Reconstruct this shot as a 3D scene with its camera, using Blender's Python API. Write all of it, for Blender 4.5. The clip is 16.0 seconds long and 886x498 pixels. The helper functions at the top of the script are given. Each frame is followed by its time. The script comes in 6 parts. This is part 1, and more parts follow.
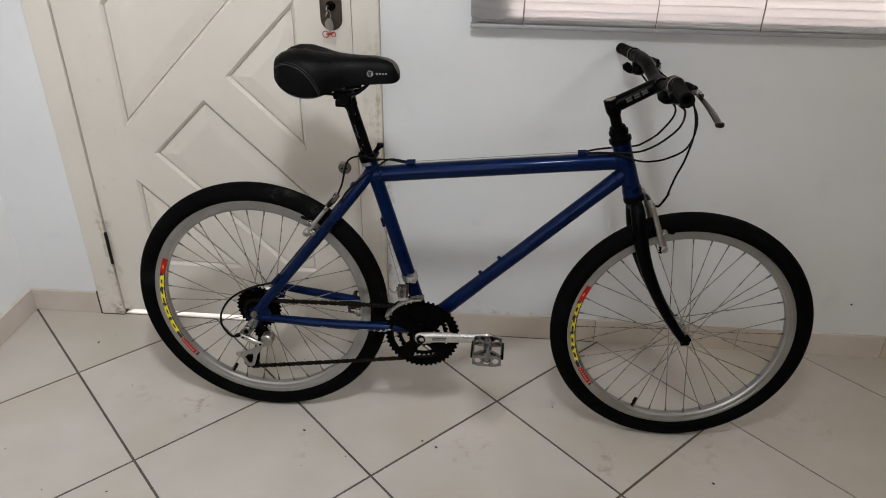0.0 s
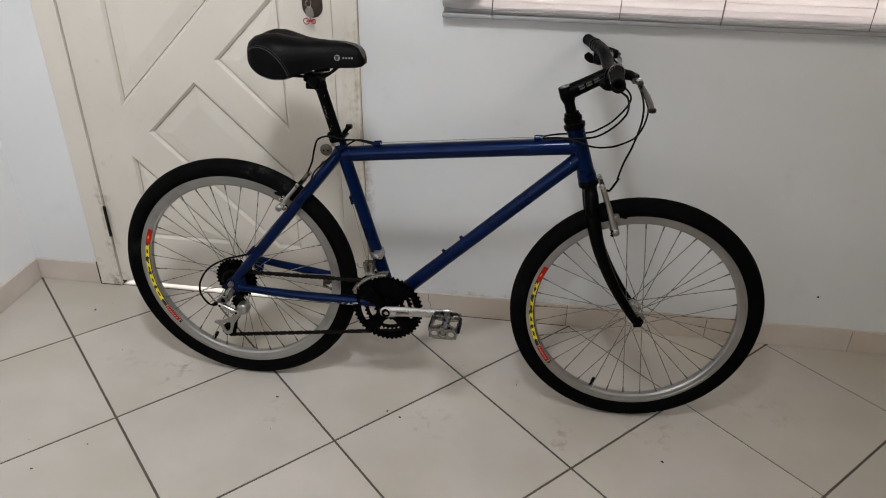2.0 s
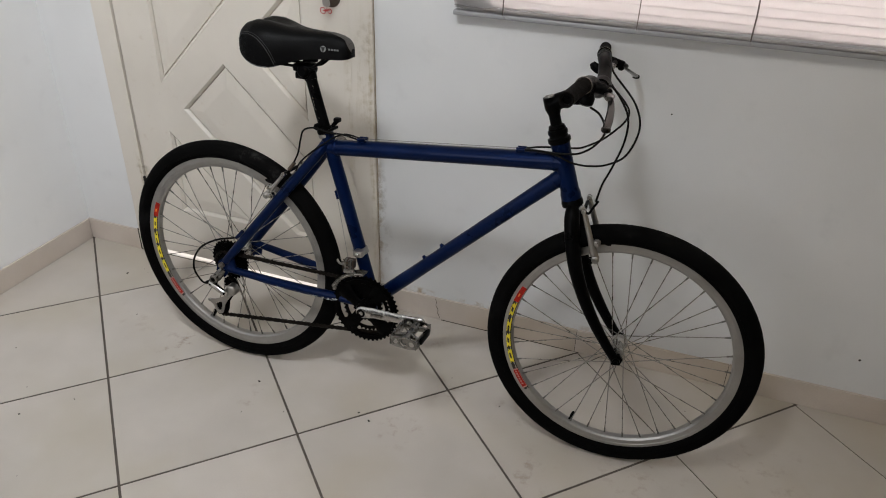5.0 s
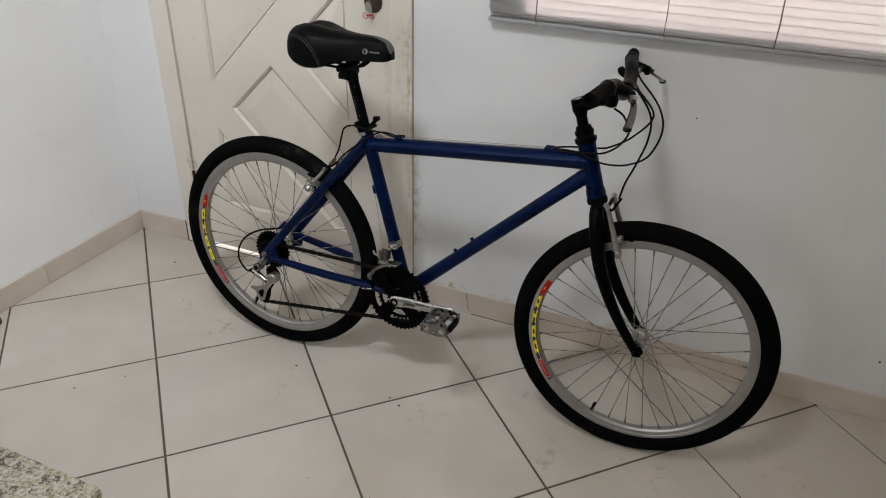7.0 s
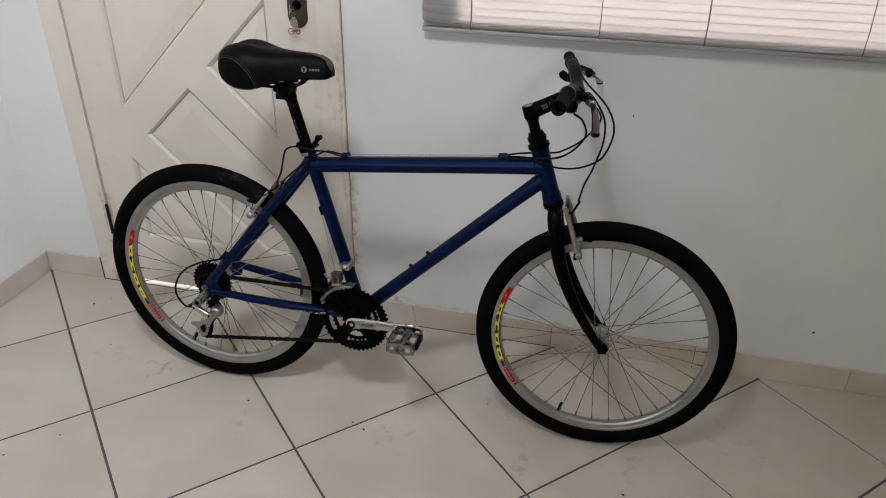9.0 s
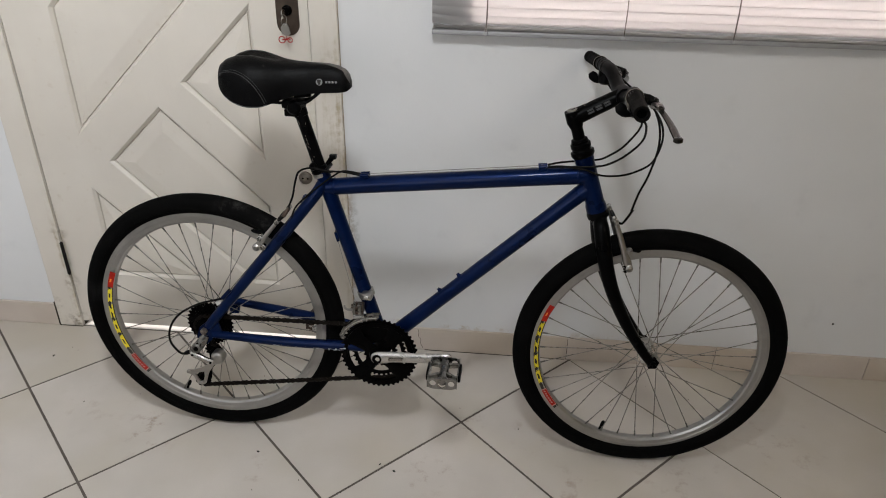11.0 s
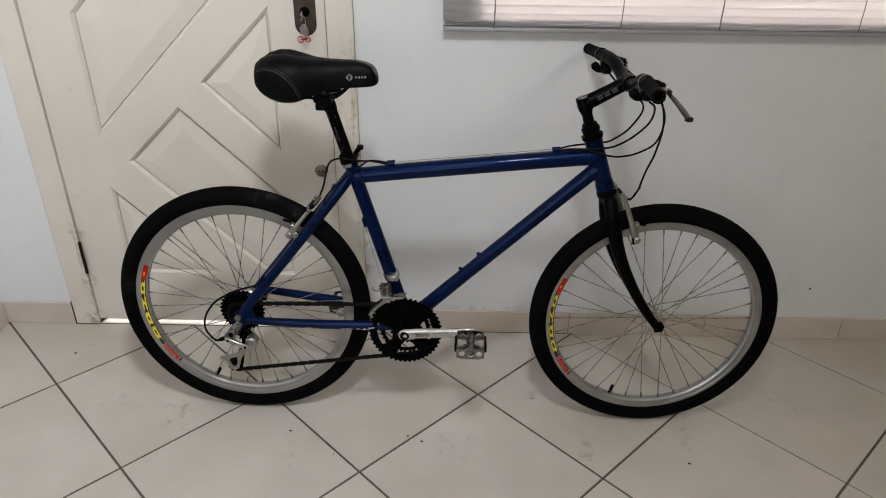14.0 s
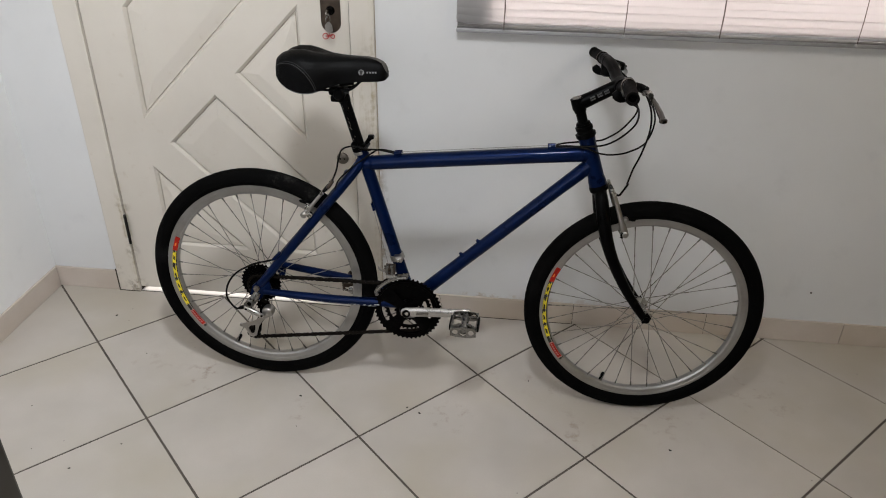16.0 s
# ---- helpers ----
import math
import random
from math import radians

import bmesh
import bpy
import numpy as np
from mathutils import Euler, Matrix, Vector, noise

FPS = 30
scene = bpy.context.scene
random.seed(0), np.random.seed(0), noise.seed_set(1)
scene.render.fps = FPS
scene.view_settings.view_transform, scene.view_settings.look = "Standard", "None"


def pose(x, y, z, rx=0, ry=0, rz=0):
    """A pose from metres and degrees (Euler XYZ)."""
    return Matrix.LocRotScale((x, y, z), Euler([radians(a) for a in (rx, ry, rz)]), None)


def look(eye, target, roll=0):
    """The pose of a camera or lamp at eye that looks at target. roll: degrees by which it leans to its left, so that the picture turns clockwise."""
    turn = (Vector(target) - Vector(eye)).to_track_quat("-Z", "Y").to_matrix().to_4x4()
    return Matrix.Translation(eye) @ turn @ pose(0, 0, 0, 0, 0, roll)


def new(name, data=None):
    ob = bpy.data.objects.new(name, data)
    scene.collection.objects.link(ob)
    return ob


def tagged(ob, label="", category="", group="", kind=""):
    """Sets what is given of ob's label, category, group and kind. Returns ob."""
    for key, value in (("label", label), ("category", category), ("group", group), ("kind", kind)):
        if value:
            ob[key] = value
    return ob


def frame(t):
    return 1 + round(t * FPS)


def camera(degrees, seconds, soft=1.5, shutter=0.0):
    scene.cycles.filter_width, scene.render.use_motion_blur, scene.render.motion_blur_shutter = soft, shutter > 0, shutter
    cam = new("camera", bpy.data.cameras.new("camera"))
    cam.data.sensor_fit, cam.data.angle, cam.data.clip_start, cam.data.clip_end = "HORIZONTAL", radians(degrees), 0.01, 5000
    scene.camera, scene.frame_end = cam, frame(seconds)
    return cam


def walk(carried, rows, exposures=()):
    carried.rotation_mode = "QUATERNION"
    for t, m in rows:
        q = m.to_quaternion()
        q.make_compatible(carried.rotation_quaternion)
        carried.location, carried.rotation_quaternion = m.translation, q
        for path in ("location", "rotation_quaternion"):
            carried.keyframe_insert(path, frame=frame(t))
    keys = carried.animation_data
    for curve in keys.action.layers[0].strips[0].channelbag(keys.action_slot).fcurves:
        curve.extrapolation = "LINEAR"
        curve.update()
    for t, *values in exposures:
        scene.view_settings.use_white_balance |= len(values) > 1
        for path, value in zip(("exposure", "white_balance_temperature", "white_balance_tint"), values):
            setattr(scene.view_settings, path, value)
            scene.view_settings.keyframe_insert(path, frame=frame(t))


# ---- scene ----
cam = camera(62.0, 16.0, soft=1.0)
PATH = [
    (0, (1.561, -1.98, 1.455), (1.421, -0.249, 0.464), 0.6),
    (0.5, (1.582, -1.997, 1.449), (1.447, -0.265, 0.458), 0.6),
    (1, (1.62, -2.014, 1.457), (1.492, -0.28, 0.468), 0.6),
    (1.5, (1.693, -2.041, 1.458), (1.548, -0.309, 0.468), 0.7),
    (2, (1.75, -2.063, 1.46), (1.523, -0.345, 0.461), 0.9),
    (2.5, (1.795, -2.082, 1.438), (1.456, -0.379, 0.446), 1.4),
    (3, (1.869, -2.056, 1.422), (1.475, -0.365, 0.431), 1.2),
    (3.2, (1.892, -2.034, 1.414), (1.502, -0.342, 0.422), 1.4),
    (5.3, (2.132, -1.878, 1.452), (1.521, -0.265, 0.441), 1.6),
    (5.5, (2.126, -1.893, 1.449), (1.5, -0.281, 0.443), 1.7),
    (6, (2.119, -1.918, 1.459), (1.466, -0.317, 0.455), 1.5),
    (6.5, (2.152, -1.952, 1.46), (1.482, -0.354, 0.462), 1.5),
    (7, (2.17, -1.975, 1.469), (1.498, -0.378, 0.47), 1.3),
    (7.5, (2.181, -2.002, 1.483), (1.512, -0.403, 0.484), 1.3),
    (8, (2.174, -2.007, 1.488), (1.529, -0.398, 0.491), 1.5),
    (8.5, (2.102, -2.017, 1.489), (1.55, -0.371, 0.495), 1.3),
    (8.7, (2.06, -2.008, 1.486), (1.573, -0.34, 0.496), 1.1),
    (10.8, (1.689, -1.886, 1.445), (1.533, -0.154, 0.457), 0.9),
    (11, (1.667, -1.882, 1.444), (1.516, -0.148, 0.459), 0.9),
    (11.5, (1.621, -1.896, 1.448), (1.468, -0.16, 0.466), 0.8),
    (12, (1.583, -1.919, 1.44), (1.418, -0.182, 0.462), 1.0),
    (12.5, (1.55, -1.953, 1.454), (1.348, -0.222, 0.473), 0.8),
    (13, (1.513, -1.994, 1.451), (1.334, -0.26, 0.471), 0.8),
    (13.5, (1.493, -2.014, 1.46), (1.403, -0.276, 0.476), 0.6),
    (14, (1.509, -2.032, 1.466), (1.479, -0.29, 0.483), 0.6),
    (14.5, (1.563, -2.061, 1.477), (1.525, -0.319, 0.496), 0.5),
    (15, (1.622, -2.108, 1.501), (1.513, -0.371, 0.517), 0.8),
    (15.5, (1.641, -2.152, 1.515), (1.496, -0.417, 0.53), 1.0),
    (16, (1.667, -2.164, 1.511), (1.484, -0.437, 0.52), 0.9),
]
walk(cam, [(t, look(eye, target, roll)) for t, eye, target, roll in PATH],
     [(0, 0.04), (2, 0.05), (3, 0.0), (6, -0.06), (8.5, -0.06), (11, 0.03), (13, -0.03), (14.5, 0.06), (16, 0.02)])

# ---------------------------------------------------------------- world, sun, large lights
world = bpy.data.worlds.new("world")
scene.world = world
world.use_nodes = True
_nt = world.node_tree
_sky = _nt.nodes.new("ShaderNodeTexSky")
_sky.sky_type = 'NISHITA'
_sky.sun_disc = False
SUN_ELEV, SUN_AZ = radians(36), radians(20)
_sky.sun_elevation, _sky.sun_rotation = SUN_ELEV, SUN_AZ
_nt.links.new(_sky.outputs[0], _nt.nodes["Background"].inputs[0])
_nt.nodes["Background"].inputs[1].default_value = 0.06

sun_data = bpy.data.lights.new("sun", 'SUN')
sun_data.energy, sun_data.angle, sun_data.color = 4.6, radians(4), (1.0, 0.92, 0.89)
sun = new("sun", sun_data)
sun.matrix_world = look((0, 0, 0), (-math.sin(SUN_AZ) * math.cos(SUN_ELEV), -math.cos(SUN_AZ) * math.cos(SUN_ELEV), -math.sin(SUN_ELEV)))

lamp_data = bpy.data.lights.new("ceiling_lamp_light", 'AREA')
lamp_data.shape, lamp_data.size = 'DISK', 0.33
lamp_data.energy, lamp_data.color, lamp_data.spread = 23.6, (0.935, 0.97, 1.0), radians(132)
lamp = new("ceiling_lamp_light", lamp_data)
lamp.matrix_world = look((1.50, -1.68, 2.52), (-0.30, -0.72, 0.20))

# a second, weaker and warmer ceiling lamp farther along the room
lamp2_data = bpy.data.lights.new("far_lamp_light", 'AREA')
lamp2_data.shape, lamp2_data.size = 'DISK', 0.70
lamp2_data.energy, lamp2_data.color, lamp2_data.spread = 10.2, (1.0, 0.925, 0.81), radians(140)
lamp2 = new("far_lamp_light", lamp2_data)
lamp2.matrix_world = look((3.40, -1.75, 2.52), (2.65, 0.0, 1.95))

# soft fill lamp added behind the camera, set in an unseen opening
back_data = bpy.data.lights.new("back_fill_light", 'AREA')
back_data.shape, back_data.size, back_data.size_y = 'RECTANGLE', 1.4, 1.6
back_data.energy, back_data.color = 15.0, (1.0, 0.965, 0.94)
back = new("back_fill_light", back_data)
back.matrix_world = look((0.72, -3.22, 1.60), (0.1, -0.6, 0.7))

# daylight that falls into the window's opening
day_data = bpy.data.lights.new("window_daylight", 'AREA')
day_data.shape, day_data.size, day_data.size_y = 'RECTANGLE', 1.40, 1.02
day_data.energy, day_data.color = 5.6, (1.0, 0.965, 0.95)
day = new("window_daylight", day_data)
day.matrix_world = look((2.307, 0.150, 1.597), (2.307, -1.0, 1.597))

# ---------------------------------------------------------------- materials
def mat_new(name):
    m = bpy.data.materials.new(name)
    m.use_nodes = True
    nt = m.node_tree
    return m, nt, nt.nodes["Principled BSDF"]


def nd(nt, kind, **ins):
    n = nt.nodes.new(kind)
    for key, v in ins.items():
        n.inputs[key.replace("_", " ")].default_value = v
    return n


def coords(nt, kind="Object"):
    if kind == "World":
        return nt.nodes.new("ShaderNodeNewGeometry").outputs["Position"]
    return nt.nodes.new("ShaderNodeTexCoord").outputs[kind]


def noise_tex(nt, co, scale, detail=4.0, rough=0.55):
    n = nd(nt, "ShaderNodeTexNoise", Scale=scale, Detail=detail, Roughness=rough)
    nt.links.new(co, n.inputs["Vector"])
    return n.outputs["Fac"]


def ramp(nt, fac, stops):
    r = nt.nodes.new("ShaderNodeValToRGB")
    while len(r.color_ramp.elements) < len(stops):
        r.color_ramp.elements.new(0.5)
    for e, (p, c) in zip(r.color_ramp.elements, stops):
        e.position, e.color = p, (*c, 1.0) if len(c) == 3 else c
    nt.links.new(fac, r.inputs[0])
    return r.outputs["Color"]


def mix(nt, fac, a, b, mode='MIX'):
    m = nt.nodes.new("ShaderNodeMix")
    m.data_type, m.blend_type = 'RGBA', mode
    for sock, v in ((m.inputs[0], fac), (m.inputs[6], a), (m.inputs[7], b)):
        if isinstance(v, bpy.types.NodeSocket):
            nt.links.new(v, sock)
        elif isinstance(v, (int, float)):
            sock.default_value = v
        else:
            sock.default_value = (*v, 1.0)
    return m.outputs[2]


def maprange(nt, fac, a, b, c, d):
    m = nd(nt, "ShaderNodeMapRange", From_Min=a, From_Max=b, To_Min=c, To_Max=d)
    m.interpolation_type = 'SMOOTHSTEP'
    nt.links.new(fac, m.inputs[0])
    return m.outputs[0]


def bump(nt, bsdf, height, strength, dist=0.002):
    b = nd(nt, "ShaderNodeBump", Strength=strength, Distance=dist)
    nt.links.new(height, b.inputs["Height"])
    nt.links.new(b.outputs[0], bsdf.inputs["Normal"])


def simple(name, colour, rough, metal=0.0, var=0.12, scale=30.0, coat=0.0, bump_s=0.0, co="Object", spec=0.5):
    """A surface with two scales of tone, uneven gloss and fine relief."""
    m, nt, b = mat_new(name)
    c = coords(nt, co)
    big, fine = noise_tex(nt, c, scale), noise_tex(nt, c, scale * 9, 3)
    lo, hi = [v * (1 - var) for v in colour], [min(1, v * (1 + var)) for v in colour]
    tone = ramp(nt, big, [(0.3, lo), (0.7, hi)])
    tone = mix(nt, maprange(nt, fine, 0.35, 0.7, 0.0, var), tone, lo)
    nt.links.new(tone, b.inputs["Base Color"])
    dr = 0.08 * min(1.0, var / 0.15)
    nt.links.new(maprange(nt, big, 0.3, 0.7, max(0.02, rough - dr), min(1, rough + dr)), b.inputs["Roughness"])
    b.inputs["Metallic"].default_value = metal
    b.inputs["Coat Weight"].default_value = coat
    b.inputs["Coat Roughness"].default_value = 0.07
    b.inputs["Specular IOR Level"].default_value = spec
    if bump_s:
        bump(nt, b, fine, bump_s)
    return m


M_paint_blue = simple("blue_metallic_paint", (0.0008, 0.0075, 0.042), 0.34, 0.45, 0.2, 14, coat=0.14, spec=0.08)
M_black_metal = simple("black_painted_metal", (0.0013, 0.0013, 0.0014), 0.34, 0.0, 0.25, 25, spec=0.045)
M_black_plastic = simple("black_plastic", (0.0018, 0.0018, 0.002), 0.42, 0, 0.2, 40, spec=0.06)
M_grip = simple("grip_rubber", (0.0034, 0.0029, 0.0027), 0.8, 0, 0.2, 60, bump_s=0.3, spec=0.06)
M_leather = simple("saddle_cover_vinyl", (0.0014, 0.0014, 0.0016), 0.44, 0, 0.2, 45, bump_s=0.35, spec=0.08)
M_leather_side = simple("saddle_side_vinyl", (0.0012, 0.0012, 0.0014), 0.6, 0, 0.2, 80, bump_s=0.6, spec=0.06)
M_grey_trim = simple("grey_trim", (0.065, 0.060, 0.056), 0.6, 0, 0.15, 40)
M_thread = simple("grey_thread", (0.022, 0.022, 0.023), 0.7, 0, 0.2, 100)
M_alloy = simple("polished_alloy", (0.48, 0.47, 0.45), 0.27, 1.0, 0.025, 25)
M_alloy_dull = simple("dull_alloy", (0.36, 0.345, 0.325), 0.38, 1.0, 0.04, 30)
M_rim = simple("rim_alloy", (0.35, 0.343, 0.332), 0.34, 0.9, 0.10, 20)
M_pedal = simple("pedal_alloy", (0.23, 0.222, 0.21), 0.28, 1.0, 0.12, 60)
M_mech = simple("worn_mech_alloy", (0.20, 0.194, 0.184), 0.26, 1.0, 0.15, 60)
M_spoke = simple("spoke_steel", (0.30, 0.29, 0.272), 0.30, 0.95, 0.12, 60)
M_nipple = simple("dark_nipple", (0.18, 0.174, 0.162), 0.36, 0.8, 0.2, 60)
M_steel_dark = simple("dark_steel", (0.0011, 0.0010, 0.0010), 0.34, 0.0, 0.3, 60, spec=0.03)
M_chain = simple("oily_chain_steel", (0.0065, 0.0046, 0.0034), 0.40, 0.3, 0.35, 120, spec=0.15)
M_housing = simple("cable_housing", (0.0035, 0.0032, 0.003), 0.5, 0, 0.2, 60, spec=0.1)
M_wire = simple("bare_cable", (0.35, 0.34, 0.32), 0.35, 1.0, 0.15, 90)
M_dim_print = simple("dim_print", (0.20, 0.20, 0.20), 0.5, 0, 0.1, 90)
M_lever = simple("lever_alloy", (0.034, 0.031, 0.026), 0.16, 1.0, 0.04, 40)
M_grey_print = simple("grey_print", (0.055, 0.055, 0.058), 0.5, 0, 0.1, 90)
M_dec_black = simple("sticker_black", (0.012, 0.011, 0.010), 0.35, 0, 0.2, 60)
M_dec_yellow = simple("sticker_yellow", (0.80, 0.66, 0.03), 0.35, 0, 0.06, 60)
M_dec_red = simple("sticker_red", (0.36, 0.014, 0.008), 0.35, 0, 0.3, 90, spec=0.2)
M_dec_orange = simple("sticker_orange", (0.85, 0.25, 0.03), 0.35, 0, 0.1, 60)
M_dec_pink = simple("sticker_pink", (0.55, 0.24, 0.22), 0.35, 0, 0.1, 60)
M_bronze = simple("dark_bronze", (0.075, 0.055, 0.042), 0.38, 0.7, 0.3, 40)
M_red_plastic = simple("red_enamel", (0.42, 0.02, 0.02), 0.35, 0.2, 0.15, 60)
M_hinge = simple("blackened_hinge", (0.014, 0.012, 0.011), 0.5, 0.6, 0.35, 50)
M_lock_disc = simple("tarnished_lock", (0.20, 0.175, 0.15), 0.42, 0.8, 0.3, 70)
M_rubber_stop = simple("grey_rubber", (0.05, 0.045, 0.04), 0.7, 0, 0.25, 60)
M_dark_wood = simple("dark_stained_wood", (0.012, 0.010, 0.007), 0.35, 0, 0.4, 12, coat=0.2)
M_grout = simple("grout", (0.098, 0.083, 0.070), 0.9, 0, 0.25, 12, bump_s=0.4, co="World")
M_caulk = simple("yellowed_caulk", (0.36, 0.29, 0.20), 0.8, 0, 0.35, 25, co="World")
M_grime_shade = simple("joint_grime_shade", (0.055, 0.042, 0.030), 0.9, 0, 0.4, 30, co="World")
M_crumb = simple("dark_crumb", (0.03, 0.025, 0.02), 0.8, 0, 0.3, 200)
M_rail = simple("blind_aluminium", (0.31, 0.31, 0.318), 0.38, 0.2, 0.06, 30)
M_cord = simple("blind_cord", (0.12, 0.10, 0.09), 0.85, 0, 0.2, 200)
M_ext = simple("outside_paving", (0.62, 0.58, 0.54), 0.8, 0, 0.1, 3, co="World")
M_sill = simple("pale_sill_stone", (0.80, 0.78, 0.74), 0.6, 0, 0.06, 12, co="World")
M_window_frame = simple("window_frame_paint", (0.75, 0.74, 0.72), 0.45, 0, 0.06, 8)
M_scratch = simple("scratched_bare_alloy", (0.50, 0.52, 0.55), 0.5, 0.6, 0.2, 90)


def smudges(nt, co, tone, dirt, spots):
    """Broken stains of a given middle, half sizes, strength and tint, laid over a tone."""
    for middle, half, amount, tint in spots:
        away = nt.nodes.new("ShaderNodeVectorMath")
        away.operation = 'MULTIPLY_ADD'
        nt.links.new(co, away.inputs[0])
        away.inputs[1].default_value = [1.0 / h for h in half]
        away.inputs[2].default_value = [-p / h for p, h in zip(middle, half)]
        size = nt.nodes.new("ShaderNodeVectorMath")
        size.operation = 'LENGTH'
        nt.links.new(away.outputs[0], size.inputs[0])
        mul = nt.nodes.new("ShaderNodeMath")
        mul.operation = 'MULTIPLY'
        nt.links.new(maprange(nt, size.outputs["Value"], 0.3, 1.0, 1.0, 0.0), mul.inputs[0])
        nt.links.new(maprange(nt, dirt, 0.44, 0.66, 0.0, amount), mul.inputs[1])
        tone = mix(nt, mul.outputs[0], tone, tint)
    return tone


def tyre_rubber(name, dust, scuffs=()):
    m, nt, b = mat_new(name)
    c = coords(nt)
    big, fine = noise_tex(nt, c, 9, 5), noise_tex(nt, c, 120, 3)
    tone = ramp(nt, big, [(0.35, (0.0015, 0.0015, 0.0015)), (0.60, (0.0026, 0.0025, 0.0025)), (0.72, (0.0026 + dust, 0.0025 + dust, 0.0025 + dust))])
    tone = smudges(nt, c, tone, noise_tex(nt, c, 55, 5, 0.7), scuffs)
    nt.links.new(tone, b.inputs["Base Color"])
    nt.links.new(maprange(nt, big, 0.3, 0.8, 0.72, 0.9), b.inputs["Roughness"])
    b.inputs["Specular IOR Level"].default_value = 0.035
    bump(nt, b, fine, 0.35)
    return m


def wall_paint(name, colour, grime=()):
    m, nt, b = mat_new(name)
    c = coords(nt, "World")
    big, mid, fine = noise_tex(nt, c, 1.3, 5), noise_tex(nt, c, 9, 5), noise_tex(nt, c, 160, 3)
    lo, hi = [v * 0.93 for v in colour], [min(0.9, v * 1.03) for v in colour]
    tone = ramp(nt, big, [(0.3, lo), (0.7, hi)])
    scuff = maprange(nt, mid, 0.56, 0.78, 0.0, 0.5)
    tone = mix(nt, scuff, tone, [v * 0.86 for v in colour])
    tone = smudges(nt, c, tone, noise_tex(nt, c, 34, 6, 0.65), grime)
    nt.links.new(tone, b.inputs["Base Color"])
    nt.links.new(maprange(nt, mid, 0.3, 0.7, 0.42, 0.62), b.inputs["Roughness"])
    bump(nt, b, mix(nt, 0.35, mid, fine), 0.22, 0.004)
    return m


def tile_ceramic(name, base, warm, gloss, stains=True):
    """Glazed tile: cloudy beige, each piece a little different, foot-worn smudges."""
    m, nt, b = mat_new(name)
    c = coords(nt, "World")
    off = nt.nodes.new("ShaderNodeObjectInfo").outputs["Random"]
    vadd = nt.nodes.new("ShaderNodeVectorMath")
    vadd.operation = 'MULTIPLY_ADD'
    comb = nt.nodes.new("ShaderNodeCombineXYZ")
    nt.links.new(off, comb.inputs[0])
    nt.links.new(off, comb.inputs[1])
    nt.links.new(comb.outputs[0], vadd.inputs[0])
    vadd.inputs[1].default_value = (37.0, 53.0, 0.0)
    nt.links.new(c, vadd.inputs[2])
    cloud, fine = noise_tex(nt, vadd.outputs[0], 5.0, 3, 0.5), noise_tex(nt, c, 230, 4, 0.7)
    tone = ramp(nt, cloud, [(0.25, [v * 0.90 for v in base]), (0.75, [v * 1.03 for v in warm])])
    tone = mix(nt, maprange(nt, off, 0.0, 1.0, 0.0, 0.10), tone, [v * 0.80 for v in base])
    tone = mix(nt, maprange(nt, fine, 0.30, 0.70, 0.0, 0.22), tone, [v * 0.86 for v in base])
    patch = noise_tex(nt, vadd.outputs[0], 2.8, 3, 0.5)
    tone = mix(nt, maprange(nt, patch, 0.38, 0.72, 0.0, 0.7), tone, (base[0] * 0.87, base[1] * 0.85, base[2] * 0.76))
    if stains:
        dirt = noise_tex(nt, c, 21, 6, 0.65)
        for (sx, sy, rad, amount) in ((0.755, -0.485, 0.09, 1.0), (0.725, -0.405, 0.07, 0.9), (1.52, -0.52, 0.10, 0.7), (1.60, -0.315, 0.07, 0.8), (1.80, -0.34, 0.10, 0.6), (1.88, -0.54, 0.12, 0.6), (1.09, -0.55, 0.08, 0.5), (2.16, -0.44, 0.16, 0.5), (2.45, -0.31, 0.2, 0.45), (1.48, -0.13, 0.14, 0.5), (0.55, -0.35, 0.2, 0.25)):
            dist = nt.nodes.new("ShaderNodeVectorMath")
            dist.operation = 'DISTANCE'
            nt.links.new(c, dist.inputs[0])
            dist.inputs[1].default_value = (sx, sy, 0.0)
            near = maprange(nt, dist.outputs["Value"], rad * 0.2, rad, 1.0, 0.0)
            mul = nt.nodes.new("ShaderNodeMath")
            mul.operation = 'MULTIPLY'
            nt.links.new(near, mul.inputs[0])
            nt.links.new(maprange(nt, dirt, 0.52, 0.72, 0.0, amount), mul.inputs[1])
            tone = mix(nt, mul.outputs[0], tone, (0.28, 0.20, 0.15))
    nt.links.new(tone, b.inputs["Base Color"])
    nt.links.new(maprange(nt, patch, 0.3, 0.7, gloss, gloss + 0.08), b.inputs["Roughness"])
    return m


